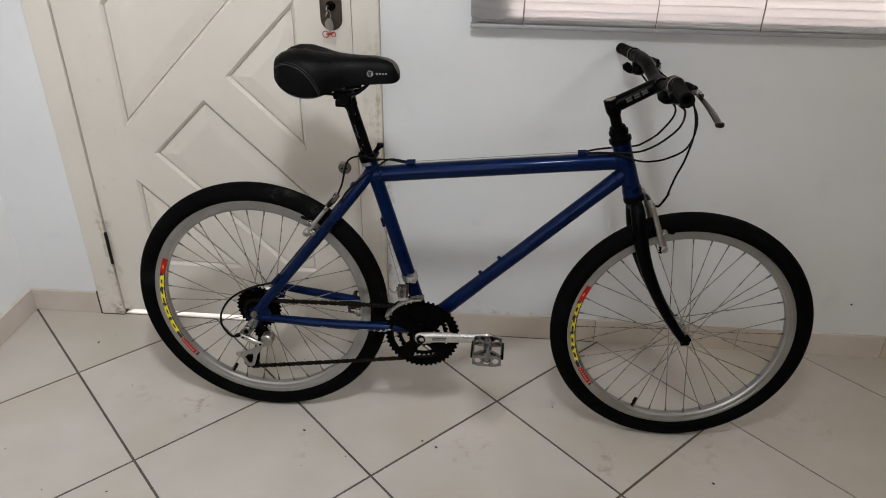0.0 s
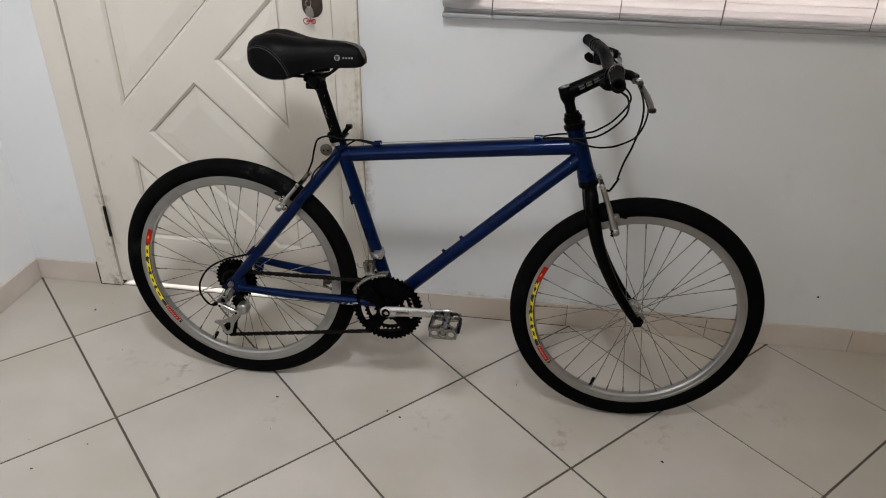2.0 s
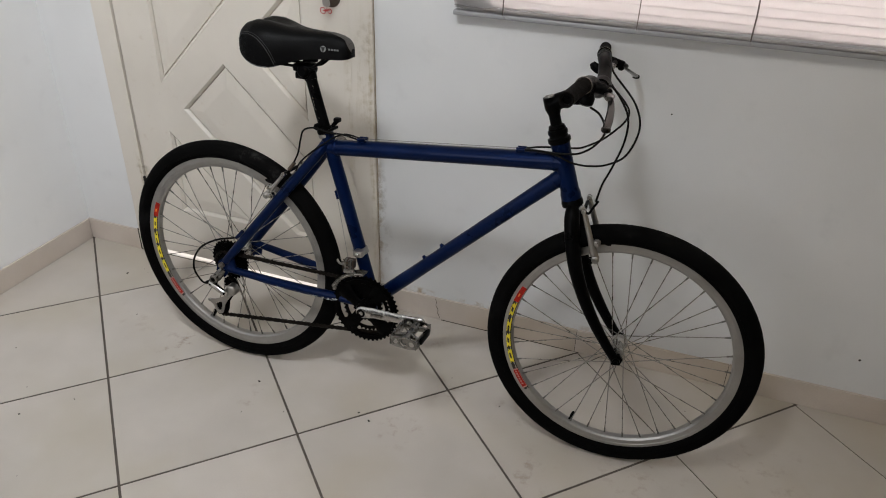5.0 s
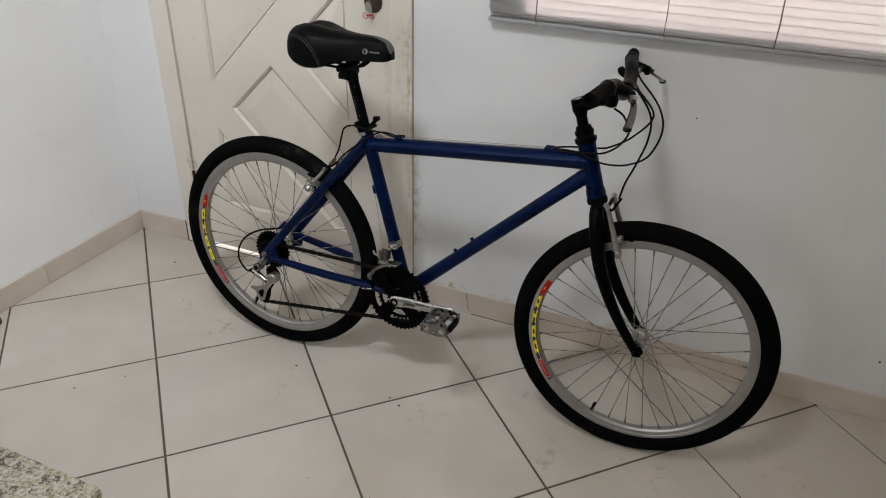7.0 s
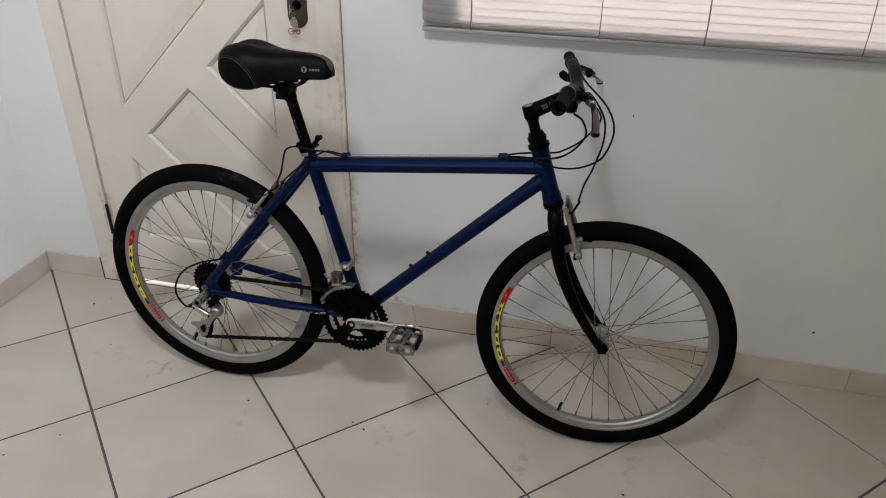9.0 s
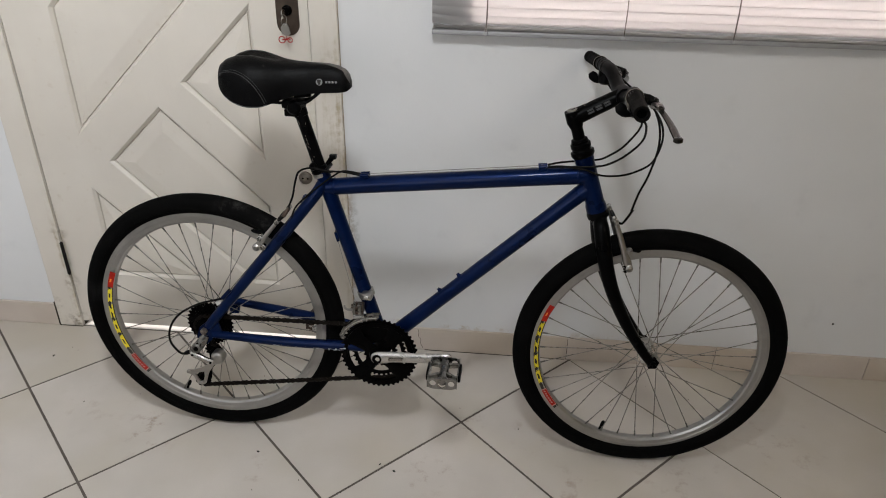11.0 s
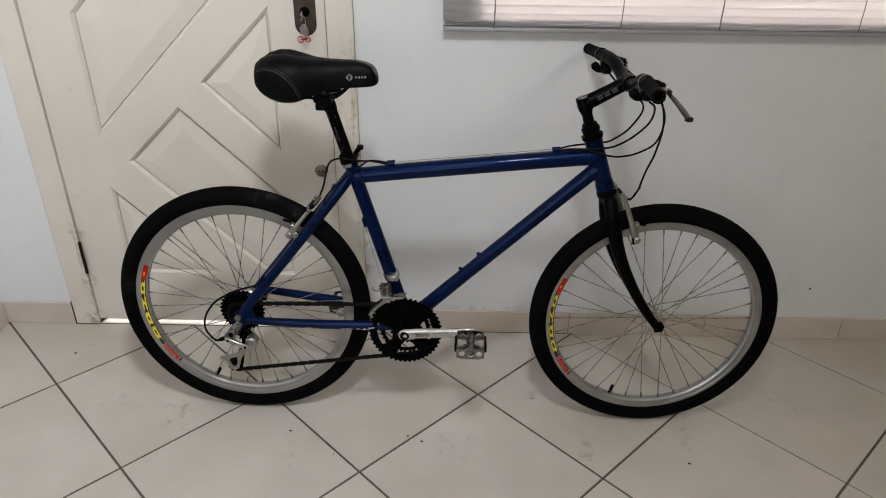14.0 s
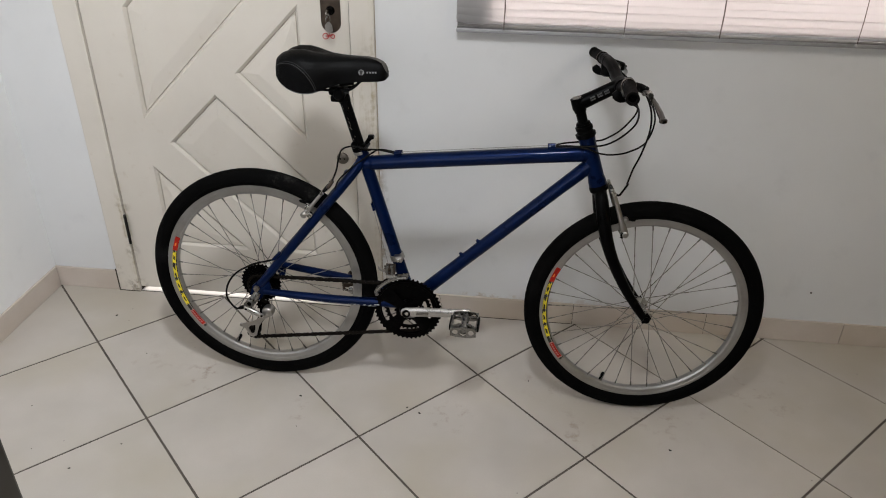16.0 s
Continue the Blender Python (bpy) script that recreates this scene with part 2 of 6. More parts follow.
def door_paint():
    m, nt, b = mat_new("cream_door_enamel")
    c = coords(nt, "World")
    mp = nd(nt, "ShaderNodeMapping")
    mp.inputs["Scale"].default_value = (26, 26, 2.2)
    nt.links.new(c, mp.inputs[0])
    brush, big, fine = noise_tex(nt, mp.outputs[0], 3, 4), noise_tex(nt, c, 2.4, 5), noise_tex(nt, c, 34, 5)
    tone = ramp(nt, big, [(0.3, (0.595, 0.55, 0.49)), (0.7, (0.665, 0.62, 0.56))])
    tone = mix(nt, maprange(nt, fine, 0.62, 0.8, 0.0, 0.4), tone, (0.50, 0.43, 0.35))
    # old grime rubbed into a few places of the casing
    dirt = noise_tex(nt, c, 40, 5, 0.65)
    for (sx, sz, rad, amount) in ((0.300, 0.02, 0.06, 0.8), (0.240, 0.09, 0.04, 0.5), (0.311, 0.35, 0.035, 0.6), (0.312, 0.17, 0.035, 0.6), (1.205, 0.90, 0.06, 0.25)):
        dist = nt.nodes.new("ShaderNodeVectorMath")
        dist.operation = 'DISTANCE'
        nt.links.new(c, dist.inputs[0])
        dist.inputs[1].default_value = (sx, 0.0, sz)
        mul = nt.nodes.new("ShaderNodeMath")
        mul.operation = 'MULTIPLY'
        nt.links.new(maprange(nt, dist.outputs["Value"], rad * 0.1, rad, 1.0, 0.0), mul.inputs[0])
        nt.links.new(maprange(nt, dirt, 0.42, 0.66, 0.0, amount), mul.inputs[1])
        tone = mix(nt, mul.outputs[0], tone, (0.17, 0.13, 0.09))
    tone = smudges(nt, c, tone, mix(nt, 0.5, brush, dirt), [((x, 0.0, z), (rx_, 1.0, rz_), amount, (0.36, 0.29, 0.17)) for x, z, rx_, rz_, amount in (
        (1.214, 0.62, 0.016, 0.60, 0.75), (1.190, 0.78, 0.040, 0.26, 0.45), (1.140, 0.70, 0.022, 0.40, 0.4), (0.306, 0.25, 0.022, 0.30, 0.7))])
    nt.links.new(tone, b.inputs["Base Color"])
    nt.links.new(maprange(nt, brush, 0.3, 0.7, 0.32, 0.5), b.inputs["Roughness"])
    bump(nt, b, brush, 0.12, 0.003)
    return m


def granite():
    m, nt, b = mat_new("speckled_granite")
    c = coords(nt, "World")
    mottle, spot, speck = noise_tex(nt, c, 95, 4, 0.6), noise_tex(nt, c, 62, 3, 0.6), noise_tex(nt, c, 150, 3, 0.55)
    tone = ramp(nt, mottle, [(0.30, (0.17, 0.14, 0.09)), (0.42, (0.30, 0.265, 0.19)), (0.55, (0.43, 0.40, 0.32)), (0.70, (0.52, 0.49, 0.42))])
    tone = mix(nt, maprange(nt, spot, 0.56, 0.63, 0.0, 0.92), tone, (0.035, 0.031, 0.024))
    tone = mix(nt, maprange(nt, speck, 0.62, 0.68, 0.0, 0.85), tone, (0.05, 0.044, 0.034))
    big = spot
    nt.links.new(tone, b.inputs["Base Color"])
    b.inputs["Roughness"].default_value = 0.22
    nt.links.new(maprange(nt, big, 0.3, 0.7, 0.16, 0.3), b.inputs["Roughness"])
    return m


def slat_white():
    """Thin enamelled slat that lets daylight through."""
    m, nt, b = mat_new("translucent_slat")
    c = coords(nt, "World")
    tone = ramp(nt, noise_tex(nt, c, 5, 4), [(0.3, (0.22, 0.217, 0.217)), (0.7, (0.25, 0.247, 0.247))])
    nt.links.new(tone, b.inputs["Base Color"])
    b.inputs["Roughness"].default_value = 0.4
    tr = nt.nodes.new("ShaderNodeBsdfTranslucent")
    tr.inputs[0].default_value = (0.92, 0.85, 0.83, 1)
    mx = nt.nodes.new("ShaderNodeMixShader")
    mx.inputs[0].default_value = 0.27
    nt.links.new(b.outputs[0], mx.inputs[1])
    nt.links.new(tr.outputs[0], mx.inputs[2])
    nt.links.new(mx.outputs[0], nt.nodes["Material Output"].inputs["Surface"])
    return m


def glass():
    m, nt, b = mat_new("window_glass")
    b.inputs["Transmission Weight"].default_value = 1.0
    b.inputs["Roughness"].default_value = 0.0
    b.inputs["IOR"].default_value = 1.45
    return m


M_tyre = tyre_rubber("tyre_rubber", 0.002)
M_tyre_dusty = tyre_rubber("dusty_tyre_rubber", 0.006, (((0.083, -0.016, 0.315), (0.060, 0.030, 0.022), 0.45, (0.05, 0.048, 0.045)), ((0.150, -0.016, 0.275), (0.035, 0.030, 0.030), 0.4, (0.045, 0.043, 0.040))))
# rubbed and flaked places by the door casing and over the baseboard
TAN, SOOT = (0.42, 0.32, 0.22), (0.30, 0.29, 0.27)
WALL_GRIME = [((x, 0.01, z), (rx_, 1.0, rz_), amount, tint) for x, z, rx_, rz_, amount, tint in (
    (1.228, 0.30, 0.016, 0.42, 0.7, TAN), (1.236, 0.42, 0.024, 0.16, 0.5, SOOT), (1.250, 0.24, 0.030, 0.12, 0.3, SOOT),
    (1.345, 0.090, 0.11, 0.020, 0.9, TAN), (1.60, 0.090, 0.16, 0.013, 0.6, TAN), (1.95, 0.090, 0.22, 0.012, 0.5, TAN))]
M_wall = wall_paint("white_wall_paint", (0.697, 0.70, 0.708), WALL_GRIME)
# cream for the unseen east wall, added to bounce warm light
M_wall_bounce = wall_paint("warm_bounce_wall_paint", (0.74, 0.62, 0.38))
# side wall's stronger, cooler light is put into its paint colour
M_wall_left = wall_paint("lit_white_wall_paint", (0.82, 0.825, 0.835))
M_ceiling = wall_paint("ceiling_paint", (0.78, 0.775, 0.76))
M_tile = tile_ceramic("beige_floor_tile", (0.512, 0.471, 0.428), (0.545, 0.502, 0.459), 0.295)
M_base = tile_ceramic("beige_baseboard_tile", (0.55, 0.475, 0.42), (0.62, 0.555, 0.50), 0.30, False)
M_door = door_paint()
M_granite = granite()
M_slat = slat_white()
M_glass = glass()

# ---------------------------------------------------------------- mesh helpers
def part(name, bm, material, parent=None, label="", smooth=False):
    me = bpy.data.meshes.new(name)
    bmesh.ops.recalc_face_normals(bm, faces=bm.faces[:])
    if smooth:
        for f_ in bm.faces:
            f_.smooth = True
    bm.to_mesh(me)
    bm.free()
    if smooth:
        me.set_sharp_from_angle(angle=radians(38))
    me.materials.append(material)
    ob = new(name, me)
    if parent is not None:
        ob.parent = parent
    if label:
        ob["label"] = label
    return ob


def shared(name, me, parent, m=None, label=""):
    """An object of its own on a mesh that others use too."""
    ob = new(name, me)
    ob.parent = parent
    if m is not None:
        ob.matrix_local = m
    if label:
        ob["label"] = label
    return ob


def box(bm, lo, hi, bevel=0.0, m=None):
    g = bmesh.ops.create_cube(bm, size=1.0)
    vs = g["verts"]
    lo, hi = Vector(lo), Vector(hi)
    for v in vs:
        v.co = Vector([(lo[i] + hi[i]) / 2 + v.co[i] * (hi[i] - lo[i]) for i in range(3)])
    if m is not None:
        for v in vs:
            v.co = m @ v.co
    if bevel:
        es = list({e for v in vs for e in v.link_edges})
        bmesh.ops.bevel(bm, geom=es, offset=bevel, segments=2, affect='EDGES', profile=0.6)
    return bm


def smooth_path(pts, n=6):
    """Catmull-Rom points through the given ones."""
    p = [Vector(q) for q in pts]
    p = [p[0] * 2 - p[1]] + p + [p[-1] * 2 - p[-2]]
    out = []
    for i in range(1, len(p) - 2):
        for j in range(n):
            t = j / n
            a, b, c, d = p[i - 1], p[i], p[i + 1], p[i + 2]
            out.append(0.5 * (2 * b + (c - a) * t + (2 * a - 5 * b + 4 * c - d) * t * t + (3 * b - a - 3 * c + d) * t ** 3))
    out.append(p[-2])
    return out


def sweep(bm, pts, radius, segs=10, flat=1.0, up=None):
    """A tube along the points; radius one number or one per point; flat squeezes it along its second axis."""
    pts = [Vector(q) for q in pts]
    n = len(pts)
    rad = radius if isinstance(radius, (list, tuple)) else [radius] * n
    if len(rad) != n:
        rad = [float(np.interp(i / (n - 1), np.linspace(0, 1, len(rad)), rad)) for i in range(n)]
    tang = [(pts[min(i + 1, n - 1)] - pts[max(i - 1, 0)]).normalized() for i in range(n)]
    ref = Vector(up) if up else (Vector((0, 1, 0)) if abs(tang[0].y) < 0.9 else Vector((0, 0, 1)))
    side = tang[0].cross(ref).normalized()
    rings = []
    for i in range(n):
        side = (side - tang[i] * side.dot(tang[i])).normalized()
        other = tang[i].cross(side)
        rings.append([bm.verts.new(pts[i] + rad[i] * (math.cos(a) * side + flat * math.sin(a) * other)) for a in (2 * math.pi * k / segs for k in range(segs))])
    for r0, r1 in zip(rings, rings[1:]):
        for k in range(segs):
            bm.faces.new((r0[k], r0[(k + 1) % segs], r1[(k + 1) % segs], r1[k]))
    bm.faces.new(rings[0][::-1])
    bm.faces.new(rings[-1])
    return bm


def rod(bm, a, b, r, segs=14, r2=None, flat=1.0, up=None):
    return sweep(bm, [a, b], [r, r if r2 is None else r2], segs, flat, up)


def drum(bm, centre, axis, profile, segs=20):
    """A turned solid: profile is a list of (distance along the axis, radius)."""
    axis, centre = Vector(axis).normalized(), Vector(centre)
    s = axis.orthogonal().normalized()
    o = axis.cross(s)
    rings = [[bm.verts.new(centre + axis * h + max(r, 1e-5) * (math.cos(a) * s + math.sin(a) * o)) for a in (2 * math.pi * k / segs for k in range(segs))] for h, r in profile]
    for r0, r1 in zip(rings, rings[1:]):
        for k in range(segs):
            bm.faces.new((r0[k], r0[(k + 1) % segs], r1[(k + 1) % segs], r1[k]))
    bm.faces.new(rings[0][::-1])
    bm.faces.new(rings[-1])
    return bm


def ring_lathe(bm, profile, segs=96, centre=(0, 0, 0)):
    """A closed profile of (radius, y) turned about the y axis."""
    c = Vector(centre)
    rings = []
    for k in range(segs):
        a = 2 * math.pi * k / segs
        rings.append([bm.verts.new(c + Vector((r * math.cos(a), y, r * math.sin(a)))) for r, y in profile])
    n = len(profile)
    for k in range(segs):
        r0, r1 = rings[k], rings[(k + 1) % segs]
        for j in range(n):
            bm.faces.new((r0[j], r0[(j + 1) % n], r1[(j + 1) % n], r1[j]))
    return bm


def prism(bm, poly, y0, y1):
    """A polygon of (x, z) given thickness from y0 to y1."""
    a = [bm.verts.new((x, y0, z)) for x, z in poly]
    b = [bm.verts.new((x, y1, z)) for x, z in poly]
    n = len(poly)
    for i in range(n):
        bm.faces.new((a[i], a[(i + 1) % n], b[(i + 1) % n], b[i]))
    bm.faces.new(a[::-1])
    bm.faces.new(b)
    return bm


def gear(bm, centre, r, teeth, width, inner=0.0, depth=0.005):
    """A toothed disc about the y axis, open in the middle if inner is given."""
    cx, cy, cz = centre
    outer = []
    for k in range(teeth * 4):
        a = 2 * math.pi * k / (teeth * 4)
        rr = r if k % 4 in (1, 2) else r - depth
        outer.append((rr * math.cos(a), rr * math.sin(a)))
    n = len(outer)
    inn = [(inner * x / math.hypot(x, z), inner * z / math.hypot(x, z)) for x, z in outer] if inner else None
    def loop(ps, y):
        return [bm.verts.new((cx + x, cy + y, cz + z)) for x, z in ps]
    o0, o1 = loop(outer, -width / 2), loop(outer, width / 2)
    for i in range(n):
        bm.faces.new((o0[i], o0[(i + 1) % n], o1[(i + 1) % n], o1[i]))
    if inn:
        i0, i1 = loop(inn, -width / 2), loop(inn, width / 2)
        for i in range(n):
            j = (i + 1) % n
            bm.faces.new((i0[i], i1[i], i1[j], i0[j]))
            bm.faces.new((o0[i], i0[i], i0[j], o0[j]))
            bm.faces.new((o1[i], o1[j], i1[j], i1[i]))
    else:
        bm.faces.new(o0[::-1])
        bm.faces.new(o1)
    return bm


def holed_plate(bm, outer, holes, y0, y1):
    """A flat plate in x and z with openings right through it."""
    rims = []
    for y in (y0, y1):
        edges, loops = [], []
        for lp in [outer] + holes:
            vs = [bm.verts.new((x, y, z)) for x, z in lp]
            loops.append(vs)
            edges += [bm.edges.new((vs[i], vs[(i + 1) % len(vs)])) for i in range(len(vs))]
        bmesh.ops.triangle_fill(bm, use_beauty=True, use_dissolve=False, edges=edges)
        rims.append(loops)
    for a, b in zip(*rims):
        for i in range(len(a)):
            j = (i + 1) % len(a)
            bm.faces.new((a[i], a[j], b[j], b[i]))
    return bm


def inset_poly(poly, d):
    """A convex polygon (anticlockwise) moved inwards by d."""
    n = len(poly)
    lines = []
    for i in range(n):
        (x0, z0), (x1, z1) = poly[i], poly[(i + 1) % n]
        ln = math.hypot(x1 - x0, z1 - z0)
        nx, nz = -(z1 - z0) / ln, (x1 - x0) / ln
        lines.append((nx, nz, nx * x0 + nz * z0 + d))
    out = []
    for i in range(n):
        a, b = lines[i - 1], lines[i]
        det = a[0] * b[1] - a[1] * b[0]
        out.append(((a[2] * b[1] - a[1] * b[2]) / det, (a[0] * b[2] - a[2] * b[0]) / det))
    return out


def clip_poly(poly, inside):
    """Keep the part of a polygon where inside(p) >= 0 (a linear function)."""
    out = []
    for i in range(len(poly)):
        p, q = poly[i - 1], poly[i]
        a, b = inside(p), inside(q)
        if (a >= 0) != (b >= 0):
            t = a / (a - b)
            out.append((p[0] + t * (q[0] - p[0]), p[1] + t * (q[1] - p[1])))
        if b >= 0:
            out.append(q)
    return out


def setting(name, bm, material, label, parent=None):
    return tagged(part(name, bm, material, parent), label, "", "", "structure")

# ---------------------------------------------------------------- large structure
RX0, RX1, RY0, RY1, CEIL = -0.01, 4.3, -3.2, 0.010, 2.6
DOOR_X0, DOOR_X1, DOOR_TOP = 0.285, 1.160, 2.10
WIN_X0, WIN_X1, WIN_Z0, WIN_Z1 = 1.565, 3.05, 1.055, 2.15
T = 0.15

bm = bmesh.new()
box(bm, (-0.2, RY0 - 0.2, -0.12), (RX1 + 0.2, 0.16, -0.0016))
floor = setting("floor", bm, M_grout, "floor of diagonal beige ceramic tiles with dark grout")

bm = bmesh.new()
y0, y1 = RY1, RY1 + T
for lo, hi in (((RX0, y0, -0.01), (DOOR_X0, y1, CEIL)), ((DOOR_X0, y0, DOOR_TOP), (DOOR_X1, y1, CEIL)), ((DOOR_X1, y0, -0.01), (WIN_X0, y1, CEIL)),
               ((WIN_X0, y0, -0.01), (WIN_X1, y1, WIN_Z0)), ((WIN_X0, y0, WIN_Z1), (WIN_X1, y1, CEIL)), ((WIN_X1, y0, -0.01), (RX1 + T, y1, CEIL))):
    box(bm, lo, hi)
bmesh.ops.remove_doubles(bm, verts=bm.verts[:], dist=1e-5)
setting("wall_north", bm, M_wall, "white painted plaster wall with door and window")
bm = bmesh.new()
box(bm, (RX0 - T, RY0 - T, -0.01), (RX0, RY1 + T, CEIL))
setting("wall_west", bm, M_wall_left, "white plaster side wall, paint brightened and cooled for its light")
# unseen wall set close by as a warm reflector
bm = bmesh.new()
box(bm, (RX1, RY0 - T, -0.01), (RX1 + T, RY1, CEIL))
setting("wall_east", bm, M_wall_bounce, "unseen plaster wall, cream added for warm bounce light")
# unseen wall; its opening is added to hold the fill lamp
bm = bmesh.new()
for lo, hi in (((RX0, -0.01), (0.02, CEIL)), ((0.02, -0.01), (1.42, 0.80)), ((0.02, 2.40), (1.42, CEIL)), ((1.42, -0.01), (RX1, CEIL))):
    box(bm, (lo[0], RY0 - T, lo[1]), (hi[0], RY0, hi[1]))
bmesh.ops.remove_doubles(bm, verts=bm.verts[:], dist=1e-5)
setting("wall_south", bm, M_wall, "unseen white plaster wall with an opening added for the fill lamp")
bm = bmesh.new()
box(bm, (RX0 - T, RY0 - T, CEIL), (RX1 + T, RY1 + T, CEIL + 0.12))
setting("ceiling", bm, M_ceiling, "white painted ceiling")
bm = bmesh.new()
box(bm, (-40, -40, -0.30), (45, 60, -0.125))
setting("ground", bm, M_ext, "pale paving outside the house")

bm = bmesh.new()
box(bm, (DOOR_X0 + 0.025, 0.0105, -0.0015), (DOOR_X1 - 0.012, 0.1605, -0.0003), 0.0004)
setting("door_sill", bm, M_sill, "pale stone sill under the door")
# window: frame, pane
bm = bmesh.new()
fy0, fy1 = RY1 + 0.07, RY1 + 0.11
for lo, hi in (((WIN_X0, fy0, WIN_Z0), (WIN_X0 + 0.04, fy1, WIN_Z1)), ((WIN_X1 - 0.04, fy0, WIN_Z0), (WIN_X1, fy1, WIN_Z1)),
               ((WIN_X0 + 0.04, fy0, WIN_Z0), (WIN_X1 - 0.04, fy1, WIN_Z0 + 0.04)), ((WIN_X0 + 0.04, fy0, WIN_Z1 - 0.04), (WIN_X1 - 0.04, fy1, WIN_Z1))):
    box(bm, lo, hi, 0.003)
window_1 = setting("window_1", bm, M_window_frame, "white framed window behind the lowered blind")
bm = bmesh.new()
box(bm, (WIN_X0 + 0.04, fy0 + 0.017, WIN_Z0 + 0.04), (WIN_X1 - 0.04, fy0 + 0.021, WIN_Z1 - 0.04))
pane = part("pane", bm, M_glass, window_1)
pane.visible_shadow = False

# ---------------------------------------------------------------- door
CAS_Y = 0.001
bm = bmesh.new()
for x0_, x1_ in ((0.232, 0.309), (1.150, 1.2235)):
    box(bm, (x0_, CAS_Y, 0.0), (x1_, RY1 - 0.0005, DOOR_TOP + 0.06), 0.003)
box(bm, (0.309, CAS_Y, DOOR_TOP - 0.01), (1.150, RY1 - 0.0005, DOOR_TOP + 0.06), 0.003)
for x0_, x1_ in ((DOOR_X0 + 0.0005, 0.309), (1.150, DOOR_X1 - 0.0005)):
    box(bm, (x0_, RY1 + 0.0005, 0.0), (x1_, RY1 + T - 0.002, DOOR_TOP - 0.001))
for x0_, x1_ in ((0.309, 0.326), (1.133, 1.150)):
    box(bm, (x0_, 0.0455, 0.0), (x1_, 0.065, DOOR_TOP - 0.013))
box(bm, (0.309, RY1 + 0.0005, DOOR_TOP - 0.012), (1.150, RY1 + T - 0.002, DOOR_TOP - 0.001))
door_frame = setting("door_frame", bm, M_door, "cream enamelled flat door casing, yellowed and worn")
for x0_, x1_ in ((0.2295, 0.2318), (1.2237, 1.2256)):
    bm = bmesh.new()
    box(bm, (x0_, 0.0078, 0.083), (x1_, RY1 - 0.0004, DOOR_TOP + 0.06))
    part("caulk_line", bm, M_caulk, door_frame, "yellowed caulk line")

# brown strips in the casing's joints: grime, and gap shade put into colour
for lo, hi in (((0.3092, 0.014, 0.0), (0.3117, 0.040, 2.07)), ((1.1473, 0.0135, 0.0), (1.1497, 0.040, 2.07)), ((0.2315, -0.0012, 0.0), (0.3095, 0.0008, 0.0026)), ((0.2292, -0.0008, 0.0), (0.2318, 0.0060, 0.090))):
    bm = bmesh.new()
    box(bm, lo, hi, 0.0003)
    part("grime_shade_strip", bm, M_grime_shade, door_frame, "brown strip in the joint for grime and gap shade")

LEAF_X0, LEAF_X1, LEAF_Z0, LEAF_Z1, LEAF_Y = 0.3120, 1.1470, 0.0185, 2.085, 0.010
SX0, SX1, BZ0, BZ1 = 0.449, 0.995, 0.205, 1.93
panels = [
    [(SX0, 0.512), (SX0, BZ0), (0.756, BZ0)],
    [(0.523, 0.596), (0.914, BZ0), (SX1, BZ0), (SX1, 0.478), (0.703, 0.770)],
    [(0.776, 0.840), (SX1, 0.621), (SX1, 1.059)],
    [(SX0, 0.671), (SX1, 1.217), (SX1, 1.575), (SX0, 1.030)],
    [(SX0, 1.140), (SX1, 1.686), (SX1, BZ1), (SX0, BZ1)],
]
bm = bmesh.new()
loops = [[(LEAF_X0, LEAF_Z0), (LEAF_X1, LEAF_Z0), (LEAF_X1, LEAF_Z1), (LEAF_X0, LEAF_Z1)]] + panels
edges = []
for lp in loops:
    vs = [bm.verts.new((x, LEAF_Y, z)) for x, z in lp]
    edges += [bm.edges.new((vs[i], vs[(i + 1) % len(vs)])) for i in range(len(vs))]
bmesh.ops.triangle_fill(bm, use_beauty=True, use_dissolve=False, edges=edges)
o = loops[0]
front = [v for v in bm.verts if any(abs(v.co.x - x) < 1e-6 and abs(v.co.z - z) < 1e-6 for x, z in o)]
front.sort(key=lambda v: o.index(min(o, key=lambda q: abs(q[0] - v.co.x) + abs(q[1] - v.co.z))))
back = [bm.verts.new((v.co.x, LEAF_Y + 0.032, v.co.z)) for v in front]
for i in range(4):
    j = (i + 1) % 4
    bm.faces.new((front[i], front[j], back[j], back[i]))
bm.faces.new(back)
door_1 = setting("door_1", bm, M_door, "closed cream panelled door with diagonal raised panels")


def raised_panel(poly):
    """A fielded panel: a sunk moulding round a gently raised field."""
    bm = bmesh.new()
    rings = []
    for d, dep in ((-0.0002, 0.0), (0.0015, 0.0010), (0.0080, 0.0085), (0.0095, 0.0150), (0.0110, 0.0150), (0.0125, 0.0095), (0.052, 0.0030), (0.056, 0.0026)):
        rings.append([bm.verts.new((x, LEAF_Y + dep, z)) for x, z in inset_poly(poly, d)])
    n = len(poly)
    for r0, r1 in zip(rings, rings[1:]):
        for i in range(n):
            bm.faces.new((r0[i], r0[(i + 1) % n], r1[(i + 1) % n], r1[i]))
    bm.faces.new(rings[-1])
    return bm


for poly in panels:
    area = sum(poly[i - 1][0] * poly[i][1] - poly[i][0] * poly[i - 1][1] for i in range(len(poly)))
    part("panel", raised_panel(poly if area > 0 else poly[::-1]), M_door, door_1)

bm = bmesh.new()
drum(bm, (0.3150, -0.003, 0.204), (0, 0, 1), [(0, 0.003), (0.004, 0.0052), (0.036, 0.0052), (0.037, 0.0044), (0.039, 0.0052), (0.078, 0.0052), (0.079, 0.0044), (0.081, 0.0052), (0.114, 0.0052), (0.118, 0.003)], 12)
part("hinge", bm, M_hinge, door_1, "blackened steel hinge")
